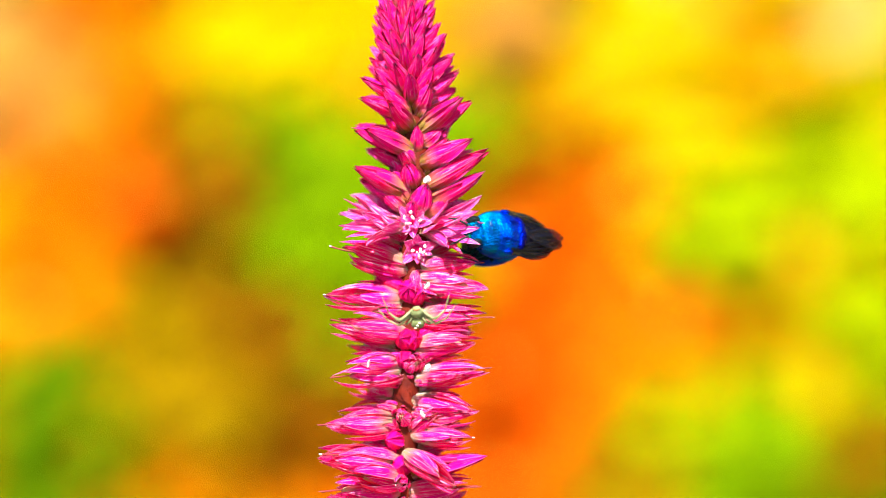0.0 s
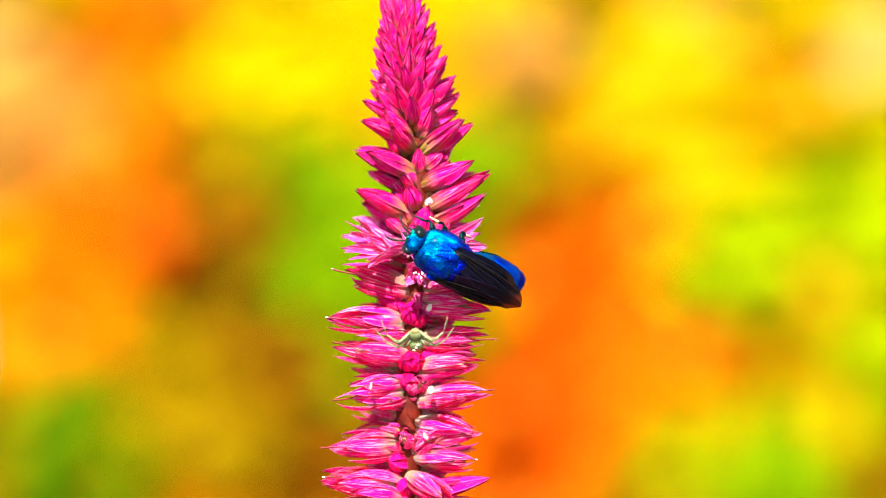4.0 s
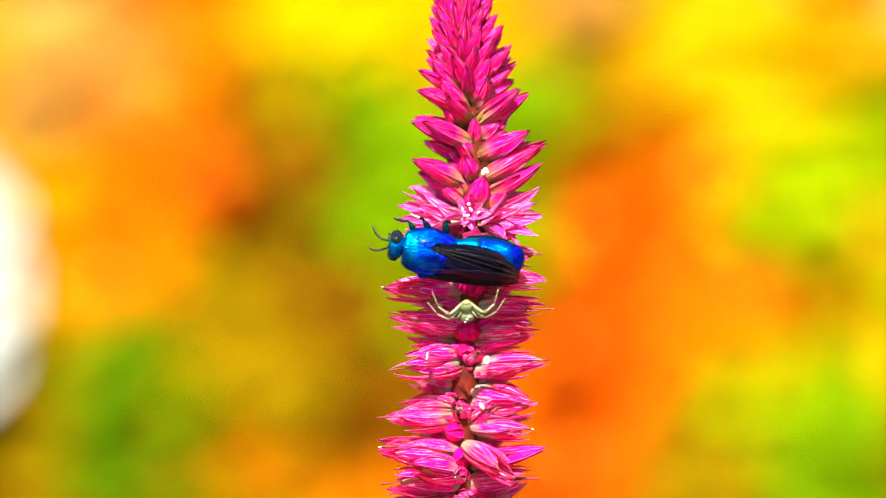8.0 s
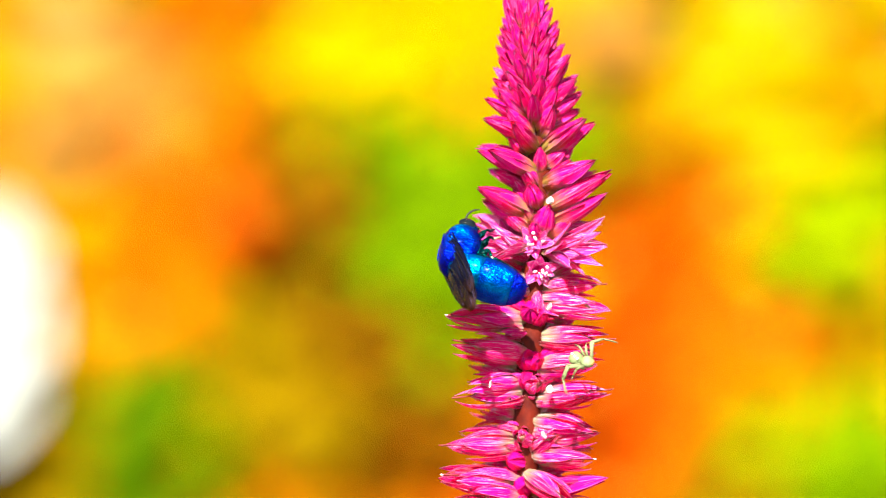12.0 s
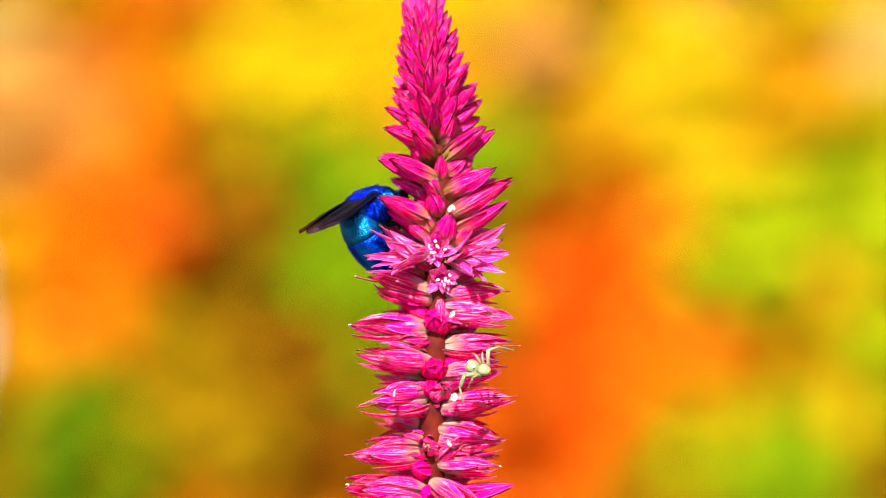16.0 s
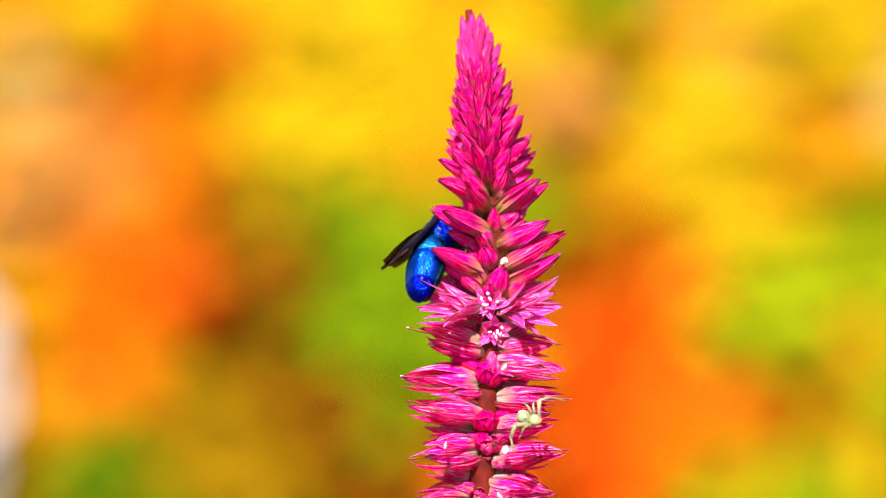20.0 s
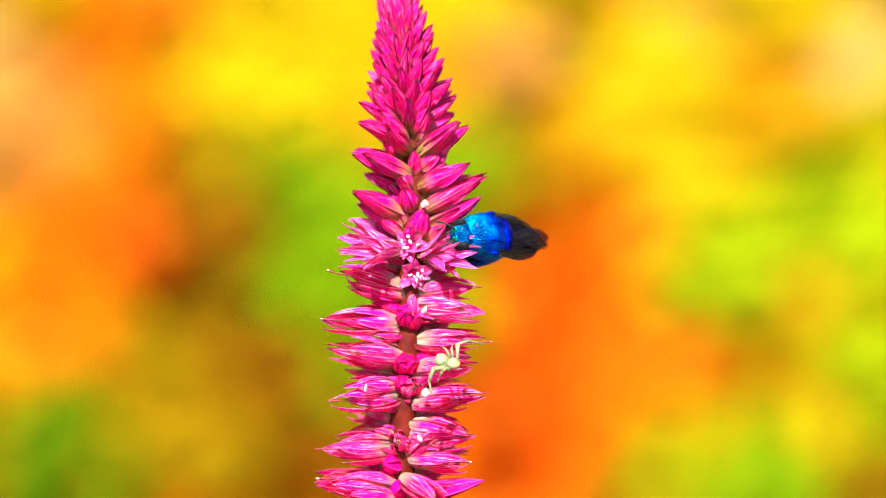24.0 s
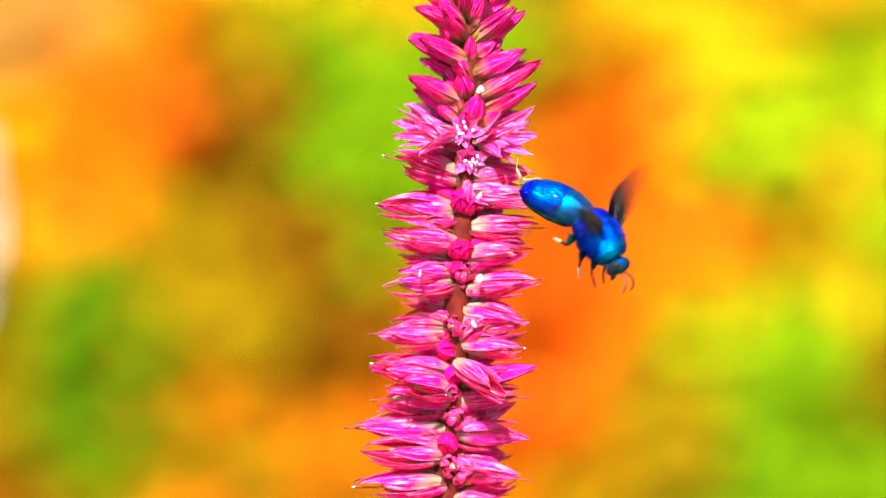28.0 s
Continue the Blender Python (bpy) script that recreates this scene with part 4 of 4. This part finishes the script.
# wasp on the spike: seconds, place (mm, from the spike's middle), way of its head, way of its back
WASP_ROWS_FIRST = (
    (0, 6.53, -1, 1.55, -0.72, -0.69, 0.09, 0.69, -0.69, 0.2), (1, 6.43, -1, 0.85, -0.72, -0.69, 0.09, 0.69, -0.69, 0.2), (2, 5.43, -1, 1.65, -0.72, -0.69, 0.09, 0.69, -0.69, 0.2),
    (2.5, 6.54, -3, 1.32, -0.72, -0.69, 0.08, 0.69, -0.7, 0.2), (3, 2.89, -6, 1.42, -0.83, -0.42, 0.37, 0.13, -0.79, -0.59), (3.5, 0.43, -8, 1.56, -0.86, -0.33, 0.39, 0.08, -0.84, -0.53),
)
WASP_ROWS_SECOND = (
    (5.5, 0.31, -9, 1.53, -0.74, -0.36, 0.57, 0.02, -0.86, -0.51), (6, 0.21, -9, 1.63, -0.74, -0.36, 0.57, 0.02, -0.86, -0.51), (6.5, 0.11, -9, 1.63, -0.74, -0.36, 0.57, 0.02, -0.86, -0.51),
    (7, 1.17, -9, 1.8, -0.85, -0.29, 0.45, 0.03, -0.86, -0.5), (7.5, -2.53, -9, -1.74, -0.99, -0.16, -0.03, 0.15, -0.87, -0.46), (8, -7.62, -9, -1.14, -0.98, -0.09, 0.16, -0.03, -0.77, -0.64),
)
WASP_ROWS_THIRD = (
    (8.5, -9.35, -8, -0.18, -0.81, 0.4, 0.43, -0.59, -0.63, -0.5), (9, -10.84, -7, 0.35, 0.08, 0.76, 0.64, -0.96, -0.11, 0.25), (9.5, -11.1, -7, 1.01, 0.08, 0.77, 0.63, -0.96, -0.11, 0.25),
    (10, -11.56, -7, 0.57, 0.08, 0.77, 0.63, -0.96, -0.11, 0.25), (10.5, -11.42, -7, 0.94, 0.08, 0.78, 0.62, -0.97, -0.1, 0.24), (11, -11.49, -7, 1.2, 0.07, 0.78, 0.61, -0.97, -0.1, 0.24),
    (11.5, -11.75, -7, 1.46, 0.07, 0.78, 0.61, -0.97, -0.1, 0.24), (12, -11.71, -7, 1.62, 0.07, 0.79, 0.6, -0.97, -0.1, 0.24), (12.5, -13.11, -7, 4.42, 0.07, 0.79, 0.6, -0.97, -0.1, 0.24),
)
WASP_ROWS_FOURTH = (
    (14.5, -11.8, 0, 7.75, 0.72, 0.62, 0.3, -0.3, -0.1, 0.95), (15, -11.2, 0, 8.25, 0.72, 0.62, 0.3, -0.3, -0.1, 0.95), (16, -11.2, 0, 7.85, 0.72, 0.62, 0.3, -0.3, -0.1, 0.95),
    (17, -11.2, 0, 7.95, 0.72, 0.62, 0.3, -0.3, -0.1, 0.95), (18, -10.8, 0, 7.95, 0.72, 0.62, 0.3, -0.3, -0.1, 0.95), (19, -10.7, 0, 7.75, 0.72, 0.62, 0.3, -0.3, -0.1, 0.95),
    (19.5, -10.5, 0, 7.75, 0.72, 0.62, 0.3, -0.3, -0.1, 0.95),
)
WASP_ROWS_FIFTH = (
    (20, -8.5, 3, 10.84, 0.6, 0.64, 0.48, -0.71, 0.15, 0.69), (20.5, -1.22, 11, 11.54, 0.92, 0.39, -0.07, -0.17, 0.55, 0.82), (21, 3.2, 6, 9.8, 0.72, -0.57, -0.4, 0.6, 0.22, 0.77),
    (21.5, 6.93, 2, 7.17, -0.29, -0.94, -0.18, 0.92, -0.33, 0.21),
)
WASP_ROWS_SIXTH = (
    (23.5, 4.24, -1, 4.35, -0.7, -0.71, 0.05, 0.7, -0.68, 0.2), (24, 5.24, -1, 4.15, -0.7, -0.71, 0.05, 0.7, -0.68, 0.2), (25, 5.03, -1, 4.27, -0.7, -0.71, 0.07, 0.71, -0.68, 0.2),
    (25.5, 6.27, -4, 2.42, -0.49, -0.66, -0.57, 0.69, -0.69, 0.21),
)
WASP_ROWS_SEVENTH = (
    (26, 3.46, -7, 0.36, -0.85, -0.32, -0.42, 0.49, -0.77, -0.4), (26.5, 1.37, -9, 0.91, -0.95, -0.28, 0.16, 0.19, -0.87, -0.45), (27, -0.57, -9, -3.81, -0.77, -0.12, -0.62, 0.51, -0.71, -0.5),
    (27.5, 0.8, -8, -8.39, -0.15, -0.23, -0.96, 0.74, -0.68, 0.04), (27.8, 2.3, -8, -8.52, 0.39, 0.03, -0.92, 0.5, -0.84, 0.19), (28, 11.25, -11, -8.25, 0.57, -0.13, -0.81, 0.72, -0.4, 0.56),
)
WASP_ROWS = WASP_ROWS_FIRST + WASP_ROWS_SECOND + WASP_ROWS_THIRD + WASP_ROWS_FOURTH + WASP_ROWS_FIFTH + WASP_ROWS_SIXTH + WASP_ROWS_SEVENTH

# spider on the spike, in the same way
SPIDER_ROWS_FIRST = (
    (0, -2.87, -11, -7.19, -0.05, -0.6, 0.75, 0, -0.8, -0.55), (3, -3.01, -11, -7.18, -0.05, -0.6, 0.75, 0, -0.8, -0.55), (6, -3.88, -11, -7.25, -0.05, -0.6, 0.75, 0, -0.8, -0.55),
)
SPIDER_ROWS_SECOND = (
    (7, -3.78, -11, -7.21, -0.05, -0.6, 0.75, 0, -0.8, -0.55), (8, -3.83, -11, -7.35, -0.05, -0.6, 0.75, 0, -0.8, -0.55), (8.5, 1.25, -11, -8.71, 0.5, -0.55, 0.4, 0.1, -0.7, 0.5),
    (9, 0.88, -10, -11.16, 0.92, -0.35, 0, 0.1, -0.25, 0.95), (9.5, -0.01, -10, -11.04, 0.92, -0.35, 0, 0.1, -0.3, 0.9), (10, 1.24, -10, -10.81, 0.9, -0.3, 0.2, -0.1, -0.5, 0.8),
)
SPIDER_ROWS_THIRD = (
    (11, 1.44, -9, -10.38, 0.9, -0.25, -0.25, 0.2, -0.9, 0.35), (12, 2.18, -9, -10.12, 0.9, -0.25, -0.25, 0.2, -0.9, 0.35), (14.5, 1.59, -9, -10.61, 0.9, -0.25, -0.25, 0.2, -0.9, 0.35),
    (17, 1.32, -9, -9.92, 0.9, -0.25, -0.25, 0.2, -0.9, 0.35),
)
SPIDER_ROWS_FOURTH = (
    (20, 1.32, -9, -9.92, 0.9, -0.25, -0.25, 0.2, -0.9, 0.35), (25, 1.14, -9, -10.05, 0.9, -0.25, -0.25, 0.2, -0.9, 0.35), (27, 1.14, -8, -10.05, 0.9, -0.25, -0.25, 0.2, -0.9, 0.35),
    (27.4, -0.1, -8, -9, 0.78, -0.45, 0.3, 0.2, -0.85, 0.25), (28, 4.5, -3, -3, 0.45, -0.2, 0.85, 0.2, -0.9, -0.2),
)
SPIDER_ROWS = SPIDER_ROWS_FIRST + SPIDER_ROWS_SECOND + SPIDER_ROWS_THIRD + SPIDER_ROWS_FOURTH

# how far the abdomen is tucked under (degrees), and how the wings lie: spread and lift
BEND_FIRST = (
    (0, 95, -15, -9), (1, 95, -15, -9), (2, 95, -15, -9), (2.5, 95, -15, -9), (3, 14, -13, 1), (3.5, 14, -12, 1),
    (5.5, 14, -13, 1), (6, 14, -13, 1), (6.5, 14, -13, 1), (7, 14, -13, 1), (7.5, 10, -12, 2), (8, 7, -11, 2),
    (8.5, 19, -15, 0), (9, 81, -14, -24), (9.5, 81, -14, -24),
)
BEND_SECOND = (
    (10, 81, -14, -24), (10.5, 81, -14, -24), (11, 81, -14, -24), (11.5, 81, -14, -24), (12, 81, -14, -24), (12.5, 81, -14, -24),
    (14.5, 108, -9, -9), (15, 108, -9, -9), (16, 108, -9, -9), (17, 108, -9, -9), (18, 108, -9, -9), (19, 108, -9, -9),
    (19.5, 108, -9, -9), (20, 30, -16, -2), (20.5, 22, -15, 0),
)
BEND_THIRD = (
    (21, 30, -15, 0), (21.5, 80, -18, -7), (23.5, 95, -15, -9), (24, 95, -15, -9), (25, 95, -15, -9), (25.5, 70, -12, -10),
    (26, 55, -8, -7), (26.5, 38, -12, -3), (27, 19, -13, 1), (27.5, -5, -18, 3), (27.8, -4, -15, 0), (28, 32, 62, 48),
)
BEND = BEND_FIRST + BEND_SECOND + BEND_THIRD

TIMES = [0.1 * i for i in range(281)]


def on_spike(rows, t):
    v = eased(rows, t)
    return spike_pose(t) @ Matrix.Translation((v[0] * MM, v[1] * MM, MID + v[2] * MM)) @ heading(*v[3:9])


def motions():
    walk(SPIKE, [(t, spike_pose(t)) for t in TIMES])
    walk(WASP, [(t, on_spike(WASP_ROWS, t)) for t in TIMES])
    walk(SPIDER, [(t, on_spike(SPIDER_ROWS, t)) for t in TIMES])
    # once it has moved over, the spider lays its long legs up and down along the florets
    for name, back in (("leg0right", -42), ("leg1right", -16), ("leg1left", -28), ("leg0left", -4)):
        walk(SPIDER_PARTS[name], [(t, pose(0, 0, 0, 0, 0, back * turn)) for t, turn in ((0, 0), (8, 0), (9, 0.3), (11, 1), (28, 1))])
    root = WASP_PARTS["abdomen"].matrix_basis.copy()
    walk(WASP_PARTS["abdomen"], [(t, root @ pose(0, 0, 0, 0, -eased(BEND, t)[0], 0)) for t in TIMES[::2]])
    for kind, more in (("forewing", 0), ("hindwing", 5)):
        for tag, side in (("left", 1), ("right", -1)):
            wing = WASP_PARTS[kind + tag]
            root = wing.matrix_basis.copy()
            rows = []
            for i, t in enumerate([q for q in TIMES if q < 27.75] + [27.8 + k / 30 for k in range(7)]):
                bend, spread, lift = eased(BEND, t)
                beat = 42 * (1 if i % 2 else -1) if t > 27.81 else 0
                rows.append((t, root @ pose(0, 0, 0, 0, 0, -side * (spread + more)) @ pose(0, 0, 0, -side * 20, lift + beat - more * 0.4 + (1.5 if side > 0 else 0), 0)))
            walk(wing, rows)


motions()
